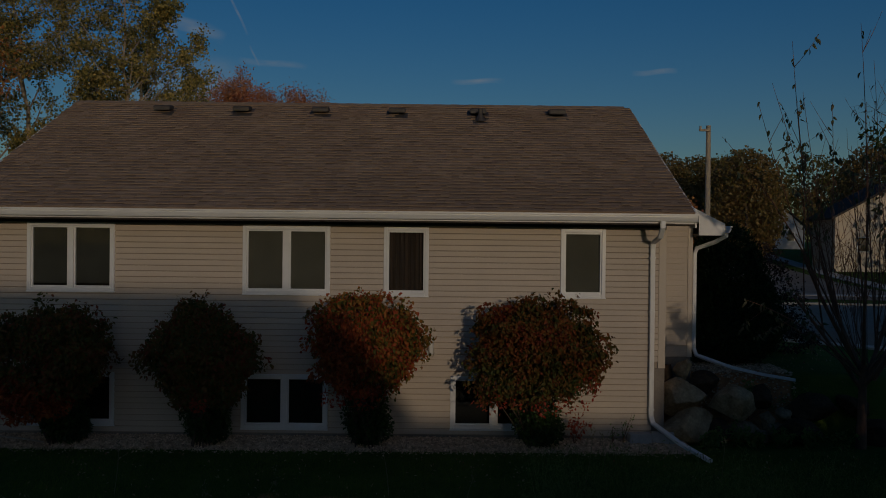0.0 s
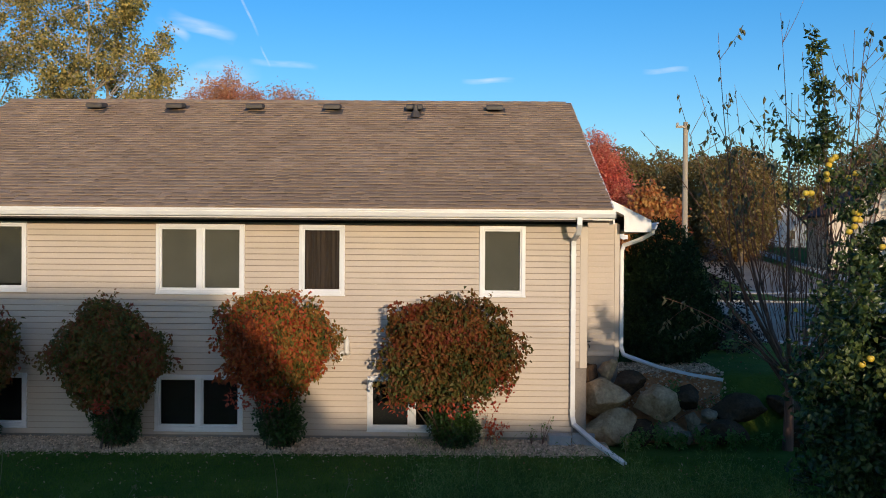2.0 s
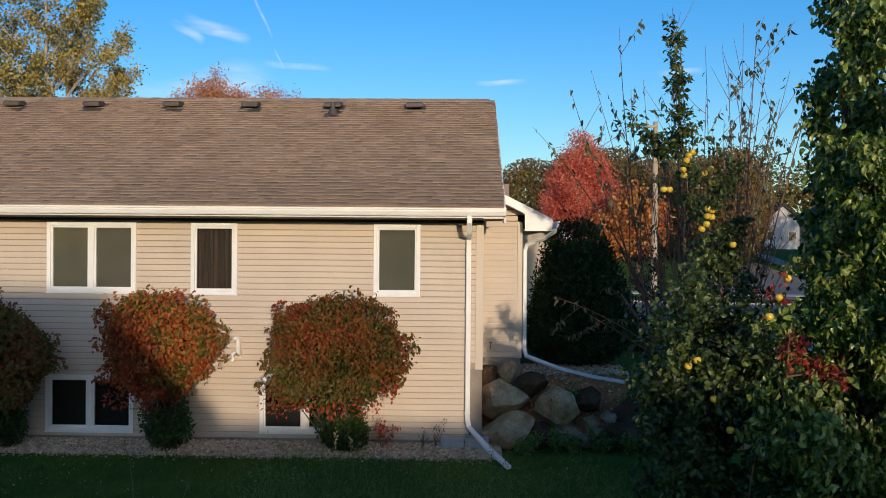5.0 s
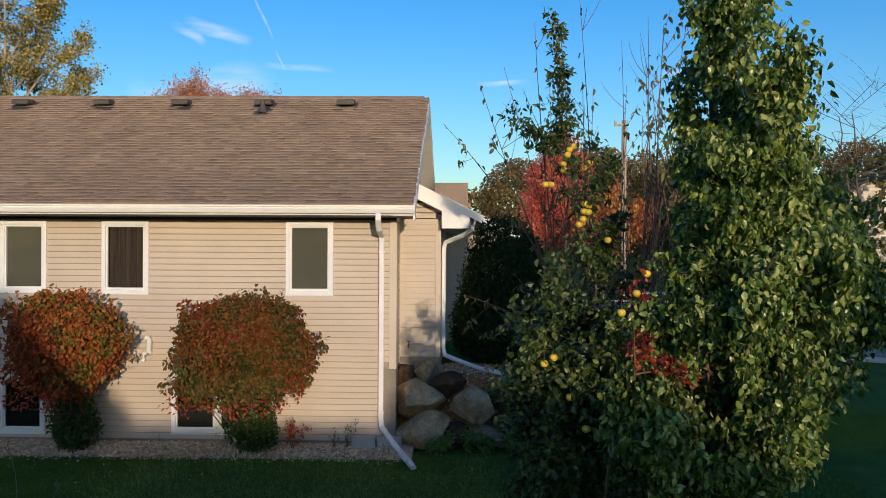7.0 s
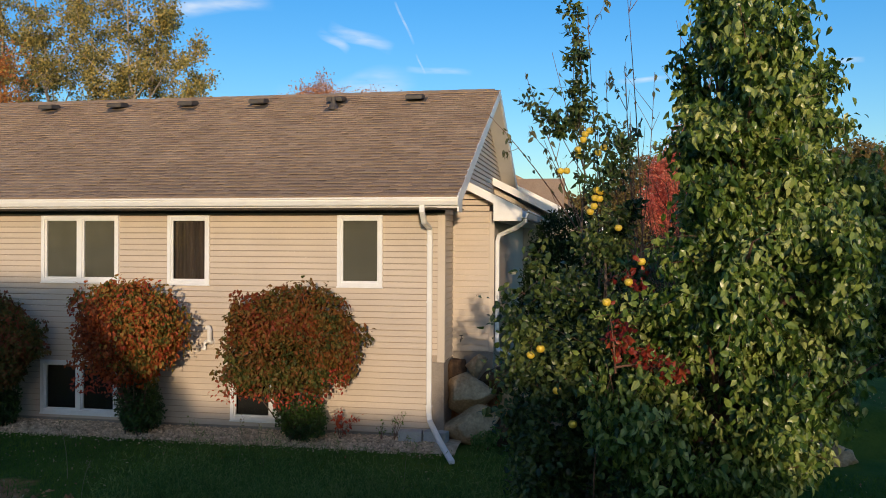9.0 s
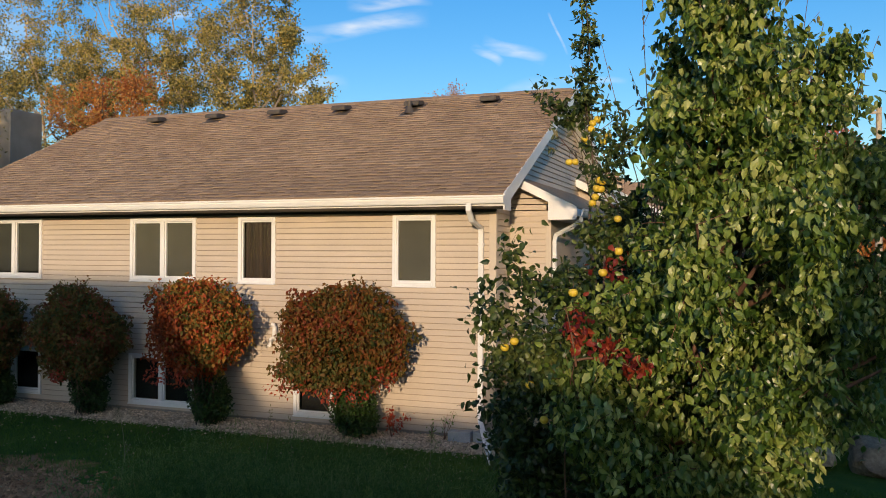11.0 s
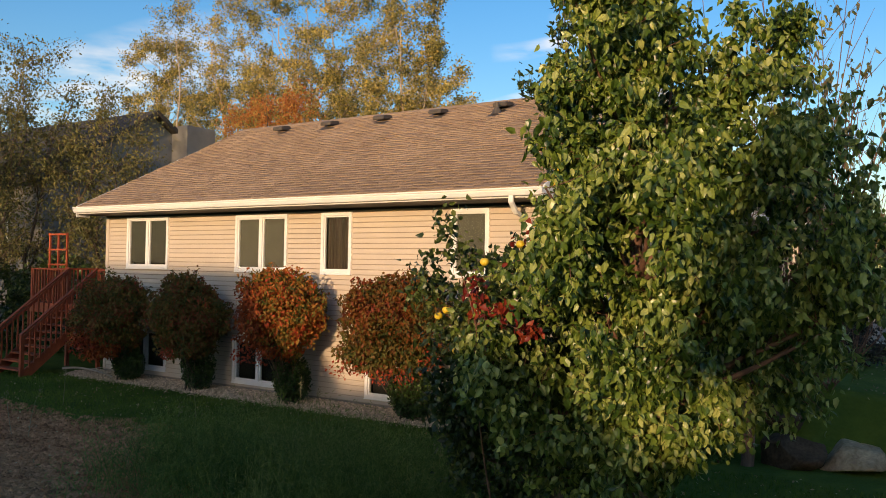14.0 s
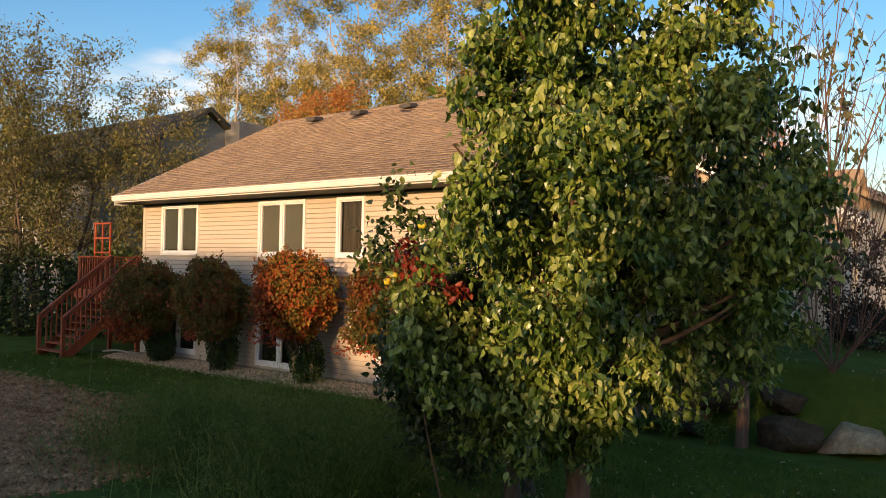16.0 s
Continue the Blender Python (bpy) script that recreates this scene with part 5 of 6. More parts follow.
# ---- large trees behind the house ----
for i, (x, y, h, w, sd) in enumerate([(-11.0, 32.0, 15.0, 2.7, 91), (-14.8, 33.0, 17.0, 3.2, 92), (-19.6, 33.5, 17.5, 3.5, 93), (-24.5, 34.0, 17.5, 3.3, 94), (-29.5, 33.5, 17.0, 3.2, 95)]):
    make_tree("aspen_tree", "tall tree with thinning golden autumn leaves", "tree", (x, y, 1.2), h * 0.8,
              [(x, y, 1.2 + h * 0.50, w, w, h * 0.22), (x - 0.3 * w, y, 1.2 + h * 0.72, w * 0.8, w * 0.8, h * 0.2), (x + 0.4 * w, y - 0.3, 1.2 + h * 0.62, w * 0.7, w * 0.7, h * 0.16), (x, y, 1.2 + h * 0.9, w * 0.55, w * 0.55, h * 0.13), (x + 0.2, y, 1.2 + h * (0.3 if x > -15 else 0.45), w * 0.9, w * 0.8, h * 0.12)],
              BARK_PALE, GOLD_LEAF, sd, r0=0.22, limbs=30, twigs=340, leaves=31000, size=0.11, spread=0.15, wide=0.75, droop=0.3, shell=0.35, group="tall golden trees", stems=2)
for i, (x, y, h, w, sd) in enumerate([(-14.0, 19.2, 9.0, 1.9, 105), (-16.6, 17.9, 11.0, 2.5, 101), (-16.3, 15.6, 10.5, 2.3, 102), (-20.4, 18.3, 12.0, 2.6, 103), (-19.2, 15.4, 11.5, 2.5, 104)]):
    make_tree("willow_tree", "multi-stemmed tree with sparse olive leaves", "tree", (x, y, 0.12), h * 0.75,
              [(x, y, h * 0.45, w, w, h * 0.25), (x + 0.4, y, h * 0.75, w * 0.9, w * 0.9, h * 0.25), (x - 0.5, y - 0.4, h * 0.6, w, w, h * 0.2), (x + 0.6, y - 0.5, h * 0.35, w * 0.8, w * 0.8, h * 0.14)],
              BARK, OLIVE_LEAF, sd, r0=0.17, limbs=34, twigs=340, leaves=11500, size=0.11, spread=0.16, wide=0.55, droop=0.5, stems=3, shell=0.2, group="olive trees by the deck")
make_tree("maple_tree", "orange-red maple behind the house", "tree", (-17.2, 29.2, 1.2), 8, [(-18.6, 29.2, 9.1, 1.7, 1.2, 1.5), (-16.4, 29.2, 9.2, 1.9, 1.2, 1.6), (-15.0, 29.2, 9.8, 1.2, 1.0, 1.3), (-17.4, 29.2, 8.0, 2.4, 1.2, 1.2)], BARK, ORANGE_LEAF, 111, r0=0.14, limbs=24, twigs=240, leaves=6500, size=0.11, spread=0.18, wide=0.8)
make_tree("maple_tree", "red maple in full autumn colour", "tree", (-14.2, 64.0, 2.5), 12.5, [(-15.0, 64, 12.2, 3.4, 3.0, 4.2), (-10.2, 64, 11.6, 3.2, 2.6, 3.8), (-17.6, 64, 11, 2.2, 2.2, 3.4)], BARK, RUSSET_LEAF, 112, r0=0.25, limbs=34, twigs=520, leaves=46000, size=0.15, spread=0.34, wide=0.8, droop=-0.3)
make_tree("maple_tree", "bright red maple beyond the street", "tree", (12.1, 60.0, 2.0), 8.6, [(12.1, 60, 6.4, 3.1, 2.6, 3.3), (11.9, 60, 8.9, 1.8, 1.8, 2.5)], BARK, MAPLE_LEAF, 113, r0=0.22, limbs=34, twigs=520, leaves=46000, size=0.14, spread=0.3, wide=0.8, droop=-0.2)
make_tree("maple_tree", "smaller orange tree beyond the street", "tree", (15.2, 56.0, 2.0), 5, [(15.2, 56, 5.2, 2.2, 2.0, 2.4), (13.6, 56, 4.4, 1.6, 1.6, 1.8)], BARK, ORANGE_LEAF, 114, r0=0.15, limbs=18, twigs=150, leaves=6000, size=0.28, spread=0.25, wide=0.8)

# ---- street, pavement, far houses ----
def strip(name, pts, w, lift, m, label, category):
    bm = bmesh.new()
    pts = [Vector((*p, 0)) for p in pts]
    rows, k = [], 10
    for i, p in enumerate(pts):
        d = (pts[min(i + 1, len(pts) - 1)] - pts[max(i - 1, 0)]).normalized()
        nrm = Vector((-d.y, d.x, 0)) * w / 2
        row = []
        for j in range(k + 1):
            q = p + nrm * (1 - 2 * j / k)
            z = float(terrain(q.x, q.y)) + lift
            if j == 0:
                row.append(bm.verts.new((q.x, q.y, z - 0.25)))
            row.append(bm.verts.new((q.x, q.y, z)))
            if j == k:
                row.append(bm.verts.new((q.x, q.y, z - 0.25)))
        rows.append(row)
    for r0, r1 in zip(rows, rows[1:]):
        for j in range(len(r0) - 1):
            bm.faces.new((r0[j], r1[j], r1[j + 1], r0[j + 1]))
    ob = part(name, bm, m)
    return tagged(ob, label, category, kind="structure")


def line(a, b, n):
    return [(a[0] + (b[0] - a[0]) * i / n, a[1] + (b[1] - a[1]) * i / n) for i in range(n + 1)]


strip("road", line((3.0, 31.5), (40.0, 24.5), 24), 12.0, 0.035, ASPHALT, "grey asphalt street in shade", "road")
strip("kerb", line((3.0, 25.2), (40.0, 18.2), 24), 0.18, 0.1, PAVING, "pale concrete kerb", "kerb")
strip("kerb", line((3.0, 37.8), (40.0, 30.8), 24), 0.18, 0.1, PAVING, "pale concrete kerb", "kerb")
strip("pavement", line((10.0, 44.0), (48.0, 37.0), 24), 1.5, 0.05, PAVING, "pale concrete pavement", "pavement")
strip("road", line((20.0, 38.5), (31.0, 105.0), 40), 6.5, 0.03, ASPHALT, "grey asphalt side street", "road")
strip("pavement", line((25.0, 40.0), (36.0, 100.0), 40), 1.4, 0.05, PAVING, "pale concrete pavement", "pavement")


def far_house(name, x0, x1, y0, y1, z0, eave, rise, wall_m, roof_m, label, axis="x", windows=(), over=0.4):
    h = thing(name, ((x0 + x1) / 2, (y0 + y1) / 2, z0), label, "house")
    bm = bmesh.new()
    if axis == "x":
        ym = (y0 + y1) / 2
        prism(bm, [(y0, z0), (y1, z0), (y1, eave), (ym, eave + rise), (y0, eave)], "x", x0, x1)
        rf = bmesh.new()
        k = rise / (ym - y0)
        prism(rf, [(y0 - over, eave - over * k + 0.03), (ym, eave + rise + 0.03), (y1 + over, eave - over * k + 0.03), (y1 + over, eave - over * k + 0.2), (ym, eave + rise + 0.22), (y0 - over, eave - over * k + 0.2)], "x", x0 - over, x1 + over)
    else:
        xm = (x0 + x1) / 2
        k = rise / (xm - x0)
        prism(bm, [(x0, z0), (x1, z0), (x1, eave), (xm, eave + rise), (x0, eave)], "y", y0, y1)
        rf = bmesh.new()
        prism(rf, [(x0 - over, eave - over * k + 0.03), (xm, eave + rise + 0.03), (x1 + over, eave - over * k + 0.03), (x1 + over, eave - over * k + 0.2), (xm, eave + rise + 0.22), (x0 - over, eave - over * k + 0.2)], "y", y0 - over, y1 + over)
    part("wall", bm, wall_m, h)
    part("roof", rf, roof_m, h)
    for wx0, wx1, wz0, wz1 in windows:
        w = part("window", boxes((wx0, wx1, y0 - 0.05, y0 - 0.004, wz0, wz1), bevel=0.01), VINYL, h)
        part("pane", boxes((wx0 + 0.08, wx1 - 0.08, y0 - 0.056, y0 - 0.051, wz0 + 0.08, wz1 - 0.08)), CAR_DARK, w)
    return h


far_house("house", -3.6, 5.2, 31.0, 41.0, 1.0, 5.0, 2.1, CREAM_SIDE, SHINGLE, "cream-sided neighbouring house with brown roof", "y", [(2.4, 3.4, 3.6, 4.9)])
far_house("house", 4.2, 5.1, 30.0, 30.8, 1.0, 5.0, 0.5, CREAM_SIDE, SHINGLE, "low cream-sided wing of the neighbouring house", "x")
h = far_house("house", -34.0, -19.3, 20.0, 29.4, 0.1, 6.0, 3.0, GREY_LIGHT, SHINGLE_GREY, "dark grey house half hidden behind trees", "x", [(-23, -21.6, 3.0, 4.4), (-27, -25.6, 3.0, 4.4)])
part("chimney", boxes((-19.29, -18.3, 25.7, 27.2, 0.1, 8.7), bevel=0.02), GREY_LIGHT, h, "grey sided chimney chase")
far_house("house", 30.9, 40.5, 66.0, 70.0, 1.4, 6.0, 2.6, CREAM_SIDE, SHINGLE_GREY, "cream-sided house across the street", "y", [(32.6, 33.6, 3.3, 4.5), (36.5, 38, 3.3, 4.5)])
far_house("house", 40.5, 46.5, 108.0, 116.0, 3.0, 6.2, 2.6, PALE_SIDE, SHINGLE_GREY, "pale grey house far along the street", "y", [(41.4, 42.4, 4.4, 5.6), (44.2, 45.2, 4.4, 5.6)])

pl = thing("utility_pole", (12.3, 38.2, 1.2), "weathered wooden utility pole with crossarm", "utility pole")
tubes("pole", [[(12.3, 38.2, 1.1, 0.14), (12.3, 38.2, 5, 0.125), (12.3, 38.2, 9.05, 0.105)]], POLE, pl, sides=12)
part("crossarm", boxes((11.85, 12.35, 38.05, 38.14, 8.78, 8.88)), POLE, pl)
part("insulator", boxes((11.86, 11.96, 38.05, 38.14, 8.885, 9.02), bevel=0.02), PAVING, pl)


def car(x, y, ang, label):
    c = thing("car", (0, 0, 0), label, "car")
    bm = bmesh.new()
    prism(bm, [(-2.25, 0.35), (2.2, 0.35), (2.28, 0.75), (2.1, 0.98), (1.1, 1.08), (0.45, 1.6), (-1.75, 1.66), (-2.2, 1.1)], "y", -0.88, 0.88)
    bmesh.ops.bevel(bm, geom=list(bm.edges), offset=0.09, segments=2, affect="EDGES")
    part("body", bm, CAR_WHITE, c)
    for y0, y1 in ((-0.89, -0.885), (0.885, 0.89)):
        bm = bmesh.new()
        prism(bm, [(-1.85, 1.1), (0.75, 1.1), (0.35, 1.5), (-1.6, 1.54)], "y", y0, y1)
        part("side_window", bm, CAR_DARK, c)
    for wx in (-1.4, 1.4):
        for wy in (-0.8, 0.8):
            v_, f_ = tube_arrays([[(wx, wy - 0.11, 0.34, 0.2), (wx, wy - 0.105, 0.34, 0.34), (wx, wy + 0.105, 0.34, 0.34), (wx, wy + 0.11, 0.34, 0.2)]], 16)
            w = raw("wheel", v_, f_, CAR_DARK, c, smooth=True)
            v_, f_ = tube_arrays([[(wx, wy - 0.125, 0.34, 0.02), (wx, wy - 0.12, 0.34, 0.19), (wx, wy + 0.12, 0.34, 0.19), (wx, wy + 0.125, 0.34, 0.02)]], 12)
            raw("rim", v_, f_, BLOCK, w)
    c.matrix_world = pose(x, y, float(terrain(x, y)) + 0.03, 0, 0, ang)


car(37.5, 100.0, 8, "white estate car parked in a driveway far off")

# far woods along the horizon, as clumps of leaves
def woods(name, label, blobs, leaf, seed, n, size):
    rng = np.random.default_rng(seed)
    t = thing(name, (blobs[0][0], blobs[0][1], 2), label, "trees", kind="stuff")
    P = sample_blobs(blobs, n, rng, 0.4)
    v, f = leaf_arrays(P, size, rng, 0.85, 0.1, 0.5, True)
    tagged(raw("crown", v, f, leaf, t), kind="stuff")
    tubes("trunks", [[(b[0], b[1], 1.5, 0.3), (b[0] + 0.2, b[1], b[2] * 0.6, 0.22), (b[0], b[1], b[2], 0.1)] for b in blobs], BARK, t)


rng = np.random.default_rng(121)
blobs = []
for x in np.arange(-120, 170, 7.0):
    y, hh = 135 + rng.uniform(-8, 12), rng.uniform(6.0, 10.5)
    blobs.append((x, y, 5 + hh * 0.5, 5.2, 4, hh * 0.62))
woods("far_woods", "autumn woods on the far horizon", blobs, BROWN_LEAF, 122, 42000, 0.9)
blobs = [(16, 88, 8.5, 4.5, 4, 5.2), (20, 95, 9, 5, 4, 5.6), (25.4, 70, 7.2, 3.4, 3.2, 4.6), (28.0, 78, 7, 3.4, 3, 4.4), (29, 95, 8.6, 4.5, 4, 5.2), (11, 92, 8, 4.5, 4, 5), (22.5, 82, 7.0, 3, 3, 4.4), (19.8, 84, 7.0, 2.6, 3, 5.0), (22.6, 84, 7.4, 2.6, 3, 5.6), (26.0, 83, 7.0, 2.4, 3, 5.2), (28.6, 84, 7.2, 2.6, 3, 5.2), (24.2, 80, 5.0, 2.4, 3, 4.0), (43.5, 84, 8, 4.5, 4, 6.2)]
woods("woods", "brown and olive autumn trees beyond the street", blobs, BROWN_LEAF, 123, 110000, 0.27)
blobs = [(36.0, 62, 4.6, 2.6, 2, 4.4), (46, 130, 11.5, 8, 5, 7), (58, 130, 11, 8, 5, 7), (44, 72, 7, 5, 4, 5), (48, 66, 8, 6, 4, 6), (46, 80, 7.5, 6, 4, 6), (56, 72, 8, 6, 4, 6)]
woods("woods", "dark green trees beyond the street", blobs, OLIVE_LEAF, 124, 14000, 0.5)
blobs = [(-42, 24, 5, 4, 4, 4), (-48, 30, 6, 5, 5, 5), (-40, 38, 6, 4, 4, 5), (-38, 15, 4, 4, 4, 3.5), (-46, 19, 5, 4, 4, 4)]
woods("woods", "dark olive trees beside the grey house", blobs, OLIVE_LEAF, 125, 8000, 0.3)
blobs = [(x, y, 1.4, 1.7, 1.4, 1.7) for x, y in ((-13.6, 17.2), (-15.8, 16.0), (-18.2, 15.0), (-20.8, 14.6), (-13.2, 20.0), (-23.5, 15.5), (-16.5, 19.0), (-26.0, 17.0))]
woods("thicket", "dense dark thicket under the trees by the deck", blobs, APPLE_LEAF, 127, 26000, 0.14)
make_tree("brown_tree", "broad conical tree with rust-brown leaves across the street", "tree", (26.8, 75.0, 1.6), 7.5, [(26.8, 75, 4.4, 3.3, 2.8, 3.0), (26.7, 75, 7.0, 2.6, 2.4, 2.4), (26.6, 75, 9.0, 1.5, 1.5, 1.7)], BARK, RUST_LEAF, 128, r0=0.2, limbs=34, twigs=420, leaves=24000, size=0.17, spread=0.3, wide=0.75, low=0.05)
make_tree("bare_tree", "dark bare tree without leaves", "tree", (22.0, 38.0, 1.4), 8, [(22, 38, 8.5, 3.6, 3, 3.6), (22, 38, 6.5, 3.4, 3, 2.6)], BARK, BROWN_LEAF, 126, r0=0.2, limbs=30, twigs=320, leaves=40, size=0.1, stems=2)

# ---- unseen house shapes added behind the camera; their roofs shade the garden ----
back = thing("house", (-3, -15, 0.1), "unseen two-storey hipped house added behind the garden to shade the wall", "house")
part("wall", boxes((-14.0, 5.9, -18.6, -11.4, 0.1, 4.2)), CREAM_SIDE, back)
bm = bmesh.new()
base4 = [bm.verts.new(p) for p in ((-14.4, -19, 4.1), (6.1, -19, 4.1), (6.1, -11, 4.1), (-14.4, -11, 4.1))]
ra, rb_ = bm.verts.new((-11, -15, 6.85)), bm.verts.new((4.95, -15, 6.8))
for q in ((base4[0], base4[1], rb_, ra), (base4[1], base4[2], rb_), (base4[2], base4[3], ra, rb_), (base4[3], base4[0], ra), (base4[3], base4[2], base4[1], base4[0])):
    bm.faces.new(q)
part("roof", bm, SHINGLE_GREY, back)
far_house("house", 6.15, 11.6, -19.0, -11.0, 0.1, 2.7, 1.65, CREAM_SIDE, SHINGLE_GREY, "unseen low house added behind the garden to shade the lawn", "x")
# raised piece added only to keep the apple tree's lower crown shaded
far_house("house", 12.05, 12.6, -19.0, -11.0, 0.1, 4.0, 1.15, CREAM_SIDE, SHINGLE_GREY, "unseen narrow raised block added to shade the apple tree", "x")
far_house("house", 13.05, 14.9, -19.0, -11.0, 0.1, 2.7, 1.65, CREAM_SIDE, SHINGLE_GREY, "unseen low block added to shade the garden", "x")
far_house("house", 15.1, 44.0, -16.0, -10.0, 0.1, 5.6, 1.9, CREAM_SIDE, SHINGLE_GREY, "unseen tall house behind the garden, inferred from its shadow edge", "x")

# ---- grass, weeds and fallen leaves ----
rng = np.random.default_rng(141)
m = 70000
X, Y = rng.uniform(-11, 11, m), rng.uniform(8.5, 14.08, m)
keep = (((X - 3.0) * -0.442 + (8.2 - Y) * 0.897) * -1 > 0.9 + rng.normal(size=m) * 0.3) | (Y > 10.9 + rng.normal(size=m) * 0.2) | (X < -7)
X, Y = X[keep], Y[keep]
k = len(X)
a, h = rng.uniform(0, 6.28, k), rng.uniform(0.04, 0.085, k)
Z = terrain(X, Y)
B0 = np.stack([X, Y, Z - 0.005], -1)
D = np.stack([np.cos(a), np.sin(a), np.zeros(k)], -1)
V = np.stack([B0 - D * 0.006, B0 + D * 0.006, B0 + np.stack([rng.normal(size=k) * 0.03, rng.normal(size=k) * 0.03, h], -1)], 1).reshape(-1, 3)
grass = raw("grass", V, np.arange(3 * k).reshape(-1, 3), GRASS)
tagged(grass, "short dark green lawn grass", "grass", kind="stuff")
m = 1500
X, Y = rng.uniform(-11, 11, m), rng.uniform(8, 14.1, m)
v, f = leaf_arrays(np.stack([X, Y, terrain(X, Y) + rng.uniform(0.02, 0.06, m)], -1), 0.05, rng, 0.6, 0.0, 1.5, True)
tagged(raw("fallen_leaves", v, f, FALLEN), "dry pale fallen leaves scattered on the lawn", "fallen leaves", kind="stuff")
X, Y = rng.uniform(4.6, 12, 500), rng.uniform(15.8, 22, 500)
v, f = leaf_arrays(np.stack([X, Y, terrain(X, Y) + 0.03], -1), 0.06, rng, 0.6, 0.0, 1.5, True)
tagged(raw("fallen_leaves", v, f, FALLEN), "dry fallen leaves on the upper lawn", "fallen leaves", kind="stuff")

# clods of turned earth in the garden soil
X, Y = rng.uniform(-7.0, 3.4, 9000), rng.uniform(6.5, 11.2, 9000)
keep = ((X - 3.0) * -0.442 + (8.2 - Y) * 0.897) * -1 < 0.7 + rng.normal(size=9000) * 0.25
X, Y = X[keep], Y[keep]
clods = pebbles("soil_clods", X, Y, terrain(X, Y) + 0.005, 0.04, None, 152, SOIL)
tagged(clods, "brown clods of bare earth in the garden soil", "soil", kind="stuff")

# feathery tall weeds along the edge of the garden soil
rng = np.random.default_rng(151)
weeds = thing("tall_weeds", (3, 9, 0.12), "feathery tall green weeds at the edge of the garden", "weeds", kind="stuff")
paths, LP = [], []
for _ in range(1000):
    b = np.array([rng.uniform(1.5, 6.0), 0.0, 0.1])
    b[1] = 9.6 + 0.35 * (b[0] - 2.2) * -0.3 + rng.normal() * 0.8
    e = b + [rng.normal() * 0.22, rng.normal() * 0.22, rng.uniform(0.3, 0.85)]
    p = bezier(b, e, 0.05, 6, rng)
    paths.append(np.column_stack([p, np.linspace(0.006, 0.002, 6)]))
    LP.append(p[rng.integers(1, 6, 70)] + rng.normal(size=(70, 3)) * [0.1, 0.1, 0.06])
tagged(tubes("stem", paths, WEED, weeds, sides=4), kind="stuff")
v, f = leaf_arrays(np.concatenate(LP), 0.07, rng, 0.08, -0.6, 0.2, True)
tagged(raw("fronds", v, f, WEED, weeds), kind="stuff")
for x, y, h, lx in ((-1.9, 9.6, 0.75, 0.5), (-2.2, 9.5, 0.6, -0.3), (2.2, 11.2, 0.95, 0.25), (2.6, 11.4, 0.85, -0.15), (-0.4, 11.6, 0.75, -0.2), (4.3, 11.9, 0.7, 0.1), (0.6, 10.4, 0.6, 0.2), (-4.2, 11.6, 0.7, 0.1)):
    st = thing("grass_stalk", (x, y, 0.12), "single dry seeded grass stalk on the lawn", "grass stalk", "dry grass stalks")
    p = bezier((x, y, 0.1), (x + lx * 0.6, y, 0.12 + h), 0.1, 7, rng)
    tubes("stem", [np.column_stack([p, np.linspace(0.006, 0.003, 7)])], STALK, st)
    v, f = leaf_arrays(p[-1] + rng.normal(size=(26, 3)) * [0.015, 0.015, 0.06], 0.04, rng, 0.3, -0.8, 0.2, True)
    tagged(raw("seed_head", v, f, STALK, st), kind="stuff")

# thin clouds and a vapour trail, far off in the sky
CLOUD = bpy.data.materials.new("glowing_thin_cloud")
nt, b = tree_of(CLOUD)
nz, mr, em, tp, sh, tc, mp = (nt.nodes.new(k) for k in ("ShaderNodeTexNoise", "ShaderNodeMapRange", "ShaderNodeEmission", "ShaderNodeBsdfTransparent", "ShaderNodeMixShader", "ShaderNodeTexCoord", "ShaderNodeMapping"))
at = nt.nodes.new("ShaderNodeAttribute")
at.attribute_name = "edge"
mu = nt.nodes.new("ShaderNodeMath")
mu.operation = "MULTIPLY"
mp.inputs["Scale"].default_value = (0.004, 0.004, 0.016)
nt.links.new(tc.outputs["Object"], mp.inputs["Vector"])
nt.links.new(mp.outputs[0], nz.inputs["Vector"])
nz.inputs["Scale"].default_value, nz.inputs["Detail"].default_value = 2.0, 8
nt.links.new(nz.outputs["Fac"], mr.inputs[0])
mr.inputs[1].default_value, mr.inputs[2].default_value, mr.inputs[4].default_value = 0.30, 0.72, 0.62
nt.links.new(mr.outputs[0], mu.inputs[0])
nt.links.new(at.outputs["Fac"], mu.inputs[1])
nt.links.new(mu.outputs[0], sh.inputs[0])
# emission gives the wisps their brightness in place of sunlight
em.inputs["Color"].default_value, em.inputs["Strength"].default_value = (0.9, 0.95, 1.0, 1), 0.95
nt.links.new(tp.outputs[0], sh.inputs[1])
nt.links.new(em.outputs[0], sh.inputs[2])
nt.links.new(sh.outputs[0], nt.nodes["Material Output"].inputs["Surface"])


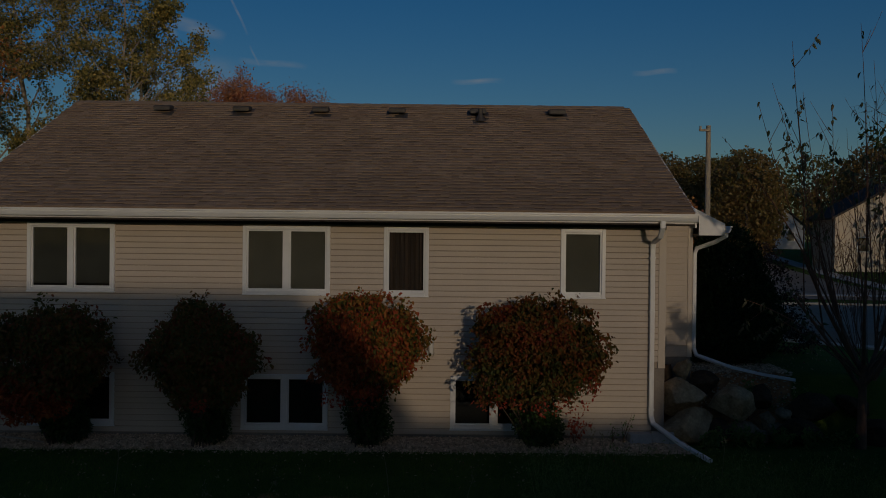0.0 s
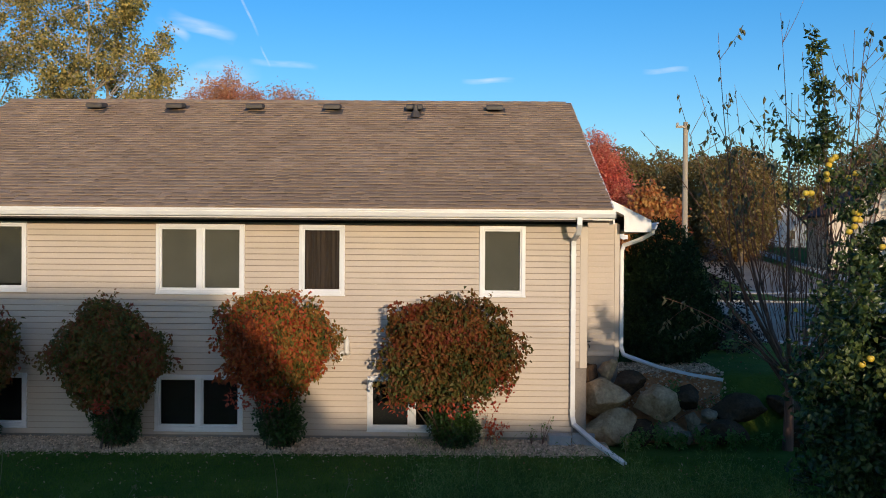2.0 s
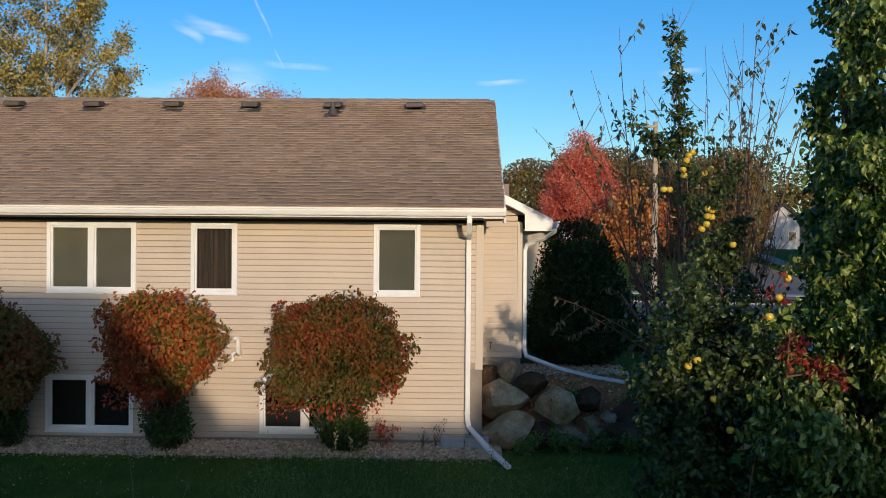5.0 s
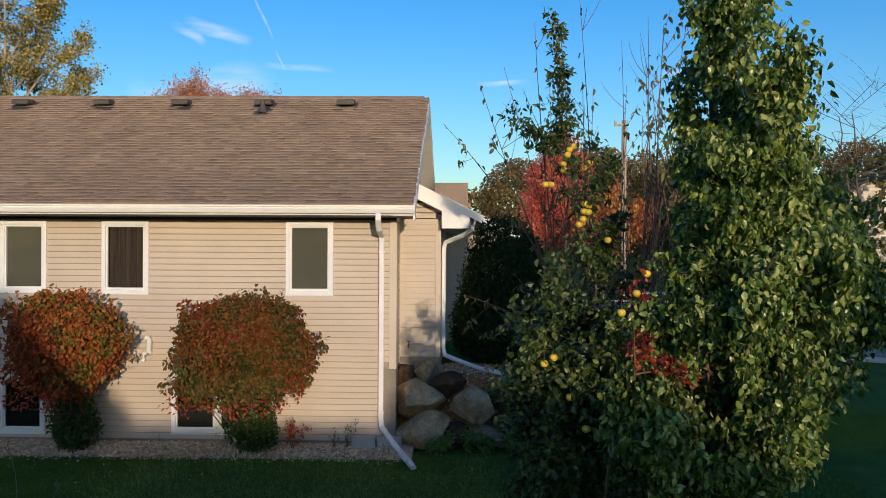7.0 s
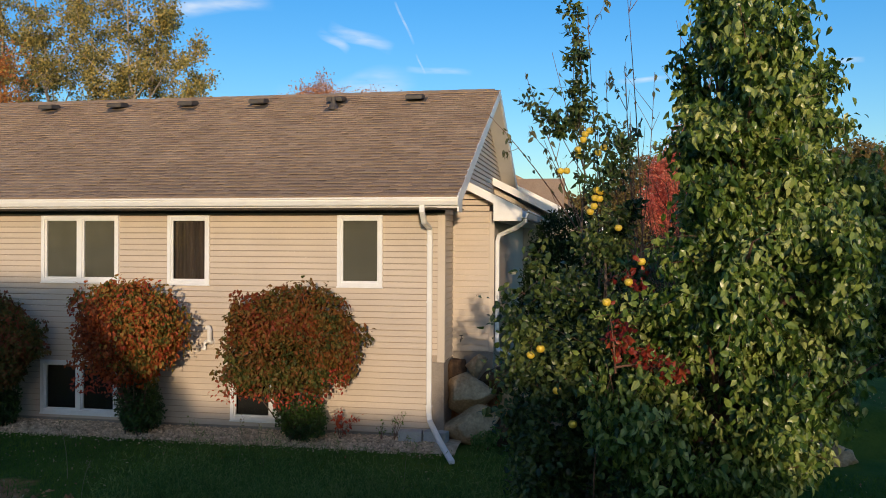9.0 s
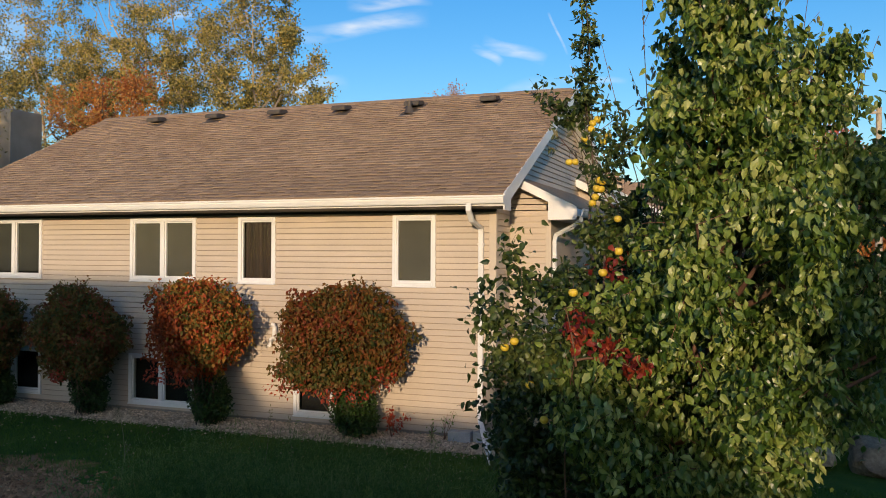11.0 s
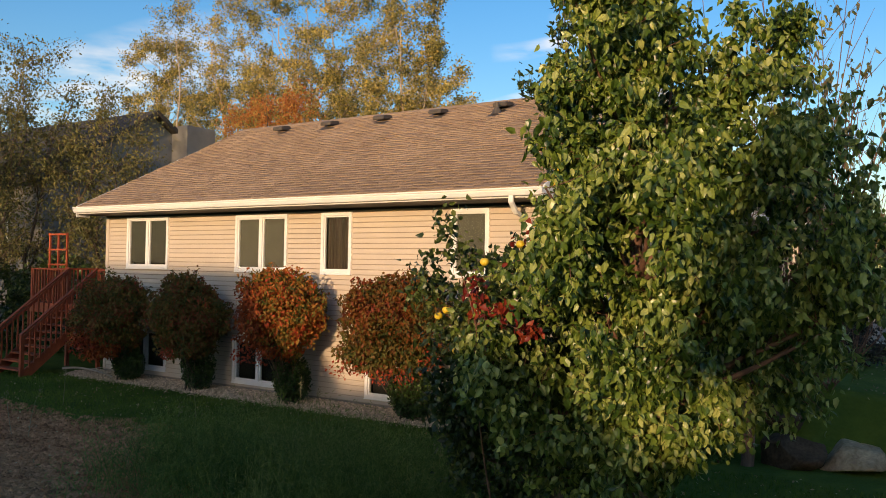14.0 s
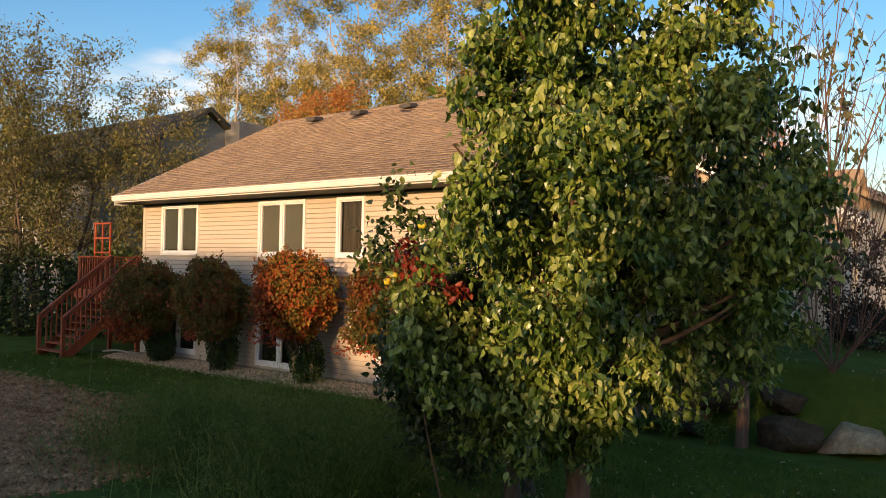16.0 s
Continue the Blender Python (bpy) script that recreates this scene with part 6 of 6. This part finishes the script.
def wisp(az, el, length, width, tilt, label):
    """A soft wisp 2.5 km off at a bearing (degrees right of the house's normal) and height angle."""
    n, k = 24, 8
    c = Vector((2500 * math.sin(radians(az)), 2500 * math.cos(radians(az)), 2500 * math.tan(radians(el))))
    right, upw = Vector((math.cos(radians(az)), -math.sin(radians(az)), 0)), Vector((0, 0, 1))
    ct, st_ = math.cos(radians(tilt)), math.sin(radians(tilt))
    V, E_ = [], []
    for j in range(k + 1):
        for i in range(n + 1):
            u, w = i / n * 2 - 1, j / k * 2 - 1
            p = c + (right * ct + upw * st_) * u * length / 2 + (upw * ct - right * st_) * (w * width / 2 + 0.15 * width * math.sin(u * 3))
            V.append(p[:])
            E_.append(max(0, 1 - u * u) * max(0, 1 - w * w))
    F = [(j * (n + 1) + i, j * (n + 1) + i + 1, (j + 1) * (n + 1) + i + 1, (j + 1) * (n + 1) + i) for j in range(k) for i in range(n)]
    ob = raw("cloud", V, F, CLOUD, smooth=True)
    ob.data.attributes.new("edge", "FLOAT", "POINT").data.foreach_set("value", E_)
    tagged(ob, label, "cloud", kind="structure")


for row in ((-16.2, 13.6, 200, 45, -20), (-18.0, 13.4, 110, 30, -35), (-11.0, 11.6, 200, 22, -4), (-24.5, 16.6, 260, 45, 4), (-26.5, 15.0, 420, 60, 8), (-38.5, 15.0, 130, 30, 5), (-55, 11.5, 900, 300, 8), (-30.5, 11.0, 300, 50, 8), (-17, 9.0, 420, 200, 4), (14.0, 11.2, 130, 18, 0), (2.5, 10.8, 160, 18, 0)):
    wisp(*row, "thin white cloud wisp in the blue sky")
wisp(-13.3, 14.6, 140, 9, -66, "faint white vapour trail in the blue sky")
wisp(-12.2, 12.0, 70, 7, -66, "faint white vapour trail in the blue sky")

# ---- shingles on the front slope ----
EXPO, TAB = 0.143, 0.305
L_ = math.hypot(RY - EY, roof_z(RY) - EZ)
ca, sn_ = (RY - EY) / L_, (roof_z(RY) - EZ) / L_


def shingle_mesh(w, expo):
    o0, o1, y1 = 0.019, 0.003, expo * 0.74
    om = o0 + (o1 - o0) * y1 / (expo + 0.02)
    V = [(0.002, 0, 0), (w - 0.002, 0, 0), (w - 0.002, 0, o0), (0.002, 0, o0), (0, expo + 0.02, 0), (w, expo + 0.02, 0), (w, expo + 0.02, o1), (0, expo + 0.02, o1), (0.001, y1, om), (w - 0.001, y1, om)]
    return V, [(0, 1, 2, 3), (3, 2, 9, 8), (8, 9, 6, 7), (0, 3, 8, 7, 4), (1, 5, 6, 9, 2)]


SV, SF = shingle_mesh(TAB, EXPO)
BAND = 2  # the face that carries the dark granule band, painting the course's shadow line
piece = bpy.data.meshes.new("shingle")
piece.from_pydata(SV, [], SF)
finish(piece, SHINGLE)
piece.materials.append(SHADOW_BAND)
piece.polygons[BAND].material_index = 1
rng = np.random.default_rng(161)
VV, FF, bands, made, nb = [], [], [], 0, 0
rot = Matrix(((1, 0, 0), (0, ca, -sn_), (0, sn_, ca)))
courses = int(L_ / EXPO)
for c in range(courses):
    off = (c % 2) * TAB / 2 + rng.uniform(-0.03, 0.03)
    x = RL + 0.02 - off
    while x < RR - 0.02:
        wide_ = rng.uniform(0.10, 0.26)
        x0, x1 = max(x, RL + 0.005), min(x + wide_, RR - 0.004)
        s0 = c * EXPO - 0.012 + rng.uniform(-0.003, 0.003)
        org = Vector((x0, EY + s0 * ca, EZ - 0.010 + s0 * sn_))
        lift = rng.uniform(0.0, 0.003) + (0.009 if rng.random() < 0.45 else 0.0)
        if c < 14 and x0 > -2.0 and made < 300 and x1 - x0 > 0.12:
            ob = new("shingle", piece)
            ob.parent = roof
            ob.matrix_parent_inverse = Matrix.Identity(4)
            ob.matrix_basis = Matrix.Translation(org + Vector((0, -sn_ * lift, ca * lift))) @ rot.to_4x4() @ Matrix.Diagonal(((x1 - x0) / TAB, 1, 1, 1))
            made += 1
        elif x1 - x0 > 0.02:
            k = (x1 - x0) / TAB
            for vx, vy, vz in SV:
                VV.append((org + rot @ Vector((vx * k, vy, vz + lift)))[:])
            FF += [tuple(i + nb for i in f) for f in SF]
            nb += 10
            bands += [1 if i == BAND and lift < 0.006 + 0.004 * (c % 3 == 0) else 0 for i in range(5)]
        x += wide_
rest = tagged(raw("shingles", VV, FF, SHINGLE, roof), kind="stuff")
rest.data.materials.append(SHADOW_BAND)
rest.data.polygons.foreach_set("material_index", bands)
cap = bmesh.new()
prism(cap, [(-0.15, -0.06), (0, 0.022), (0.15, -0.06), (0.15, -0.075), (0, 0), (-0.15, -0.075)], "x", 0, 0.197)
cap_mesh = bpy.data.meshes.new("ridge_cap")
bmesh.ops.recalc_face_normals(cap, faces=cap.faces)
cap.to_mesh(cap_mesh)
cap.free()
finish(cap_mesh, SHINGLE)
for i in range(int((RR - RL) / 0.2)):
    ob = new("ridge_cap", cap_mesh)
    ob.parent = roof
    ob.matrix_basis = pose(RL + i * 0.2, RY, roof_z(RY) + 0.004 * (i % 2), 0, 0.6, 0)
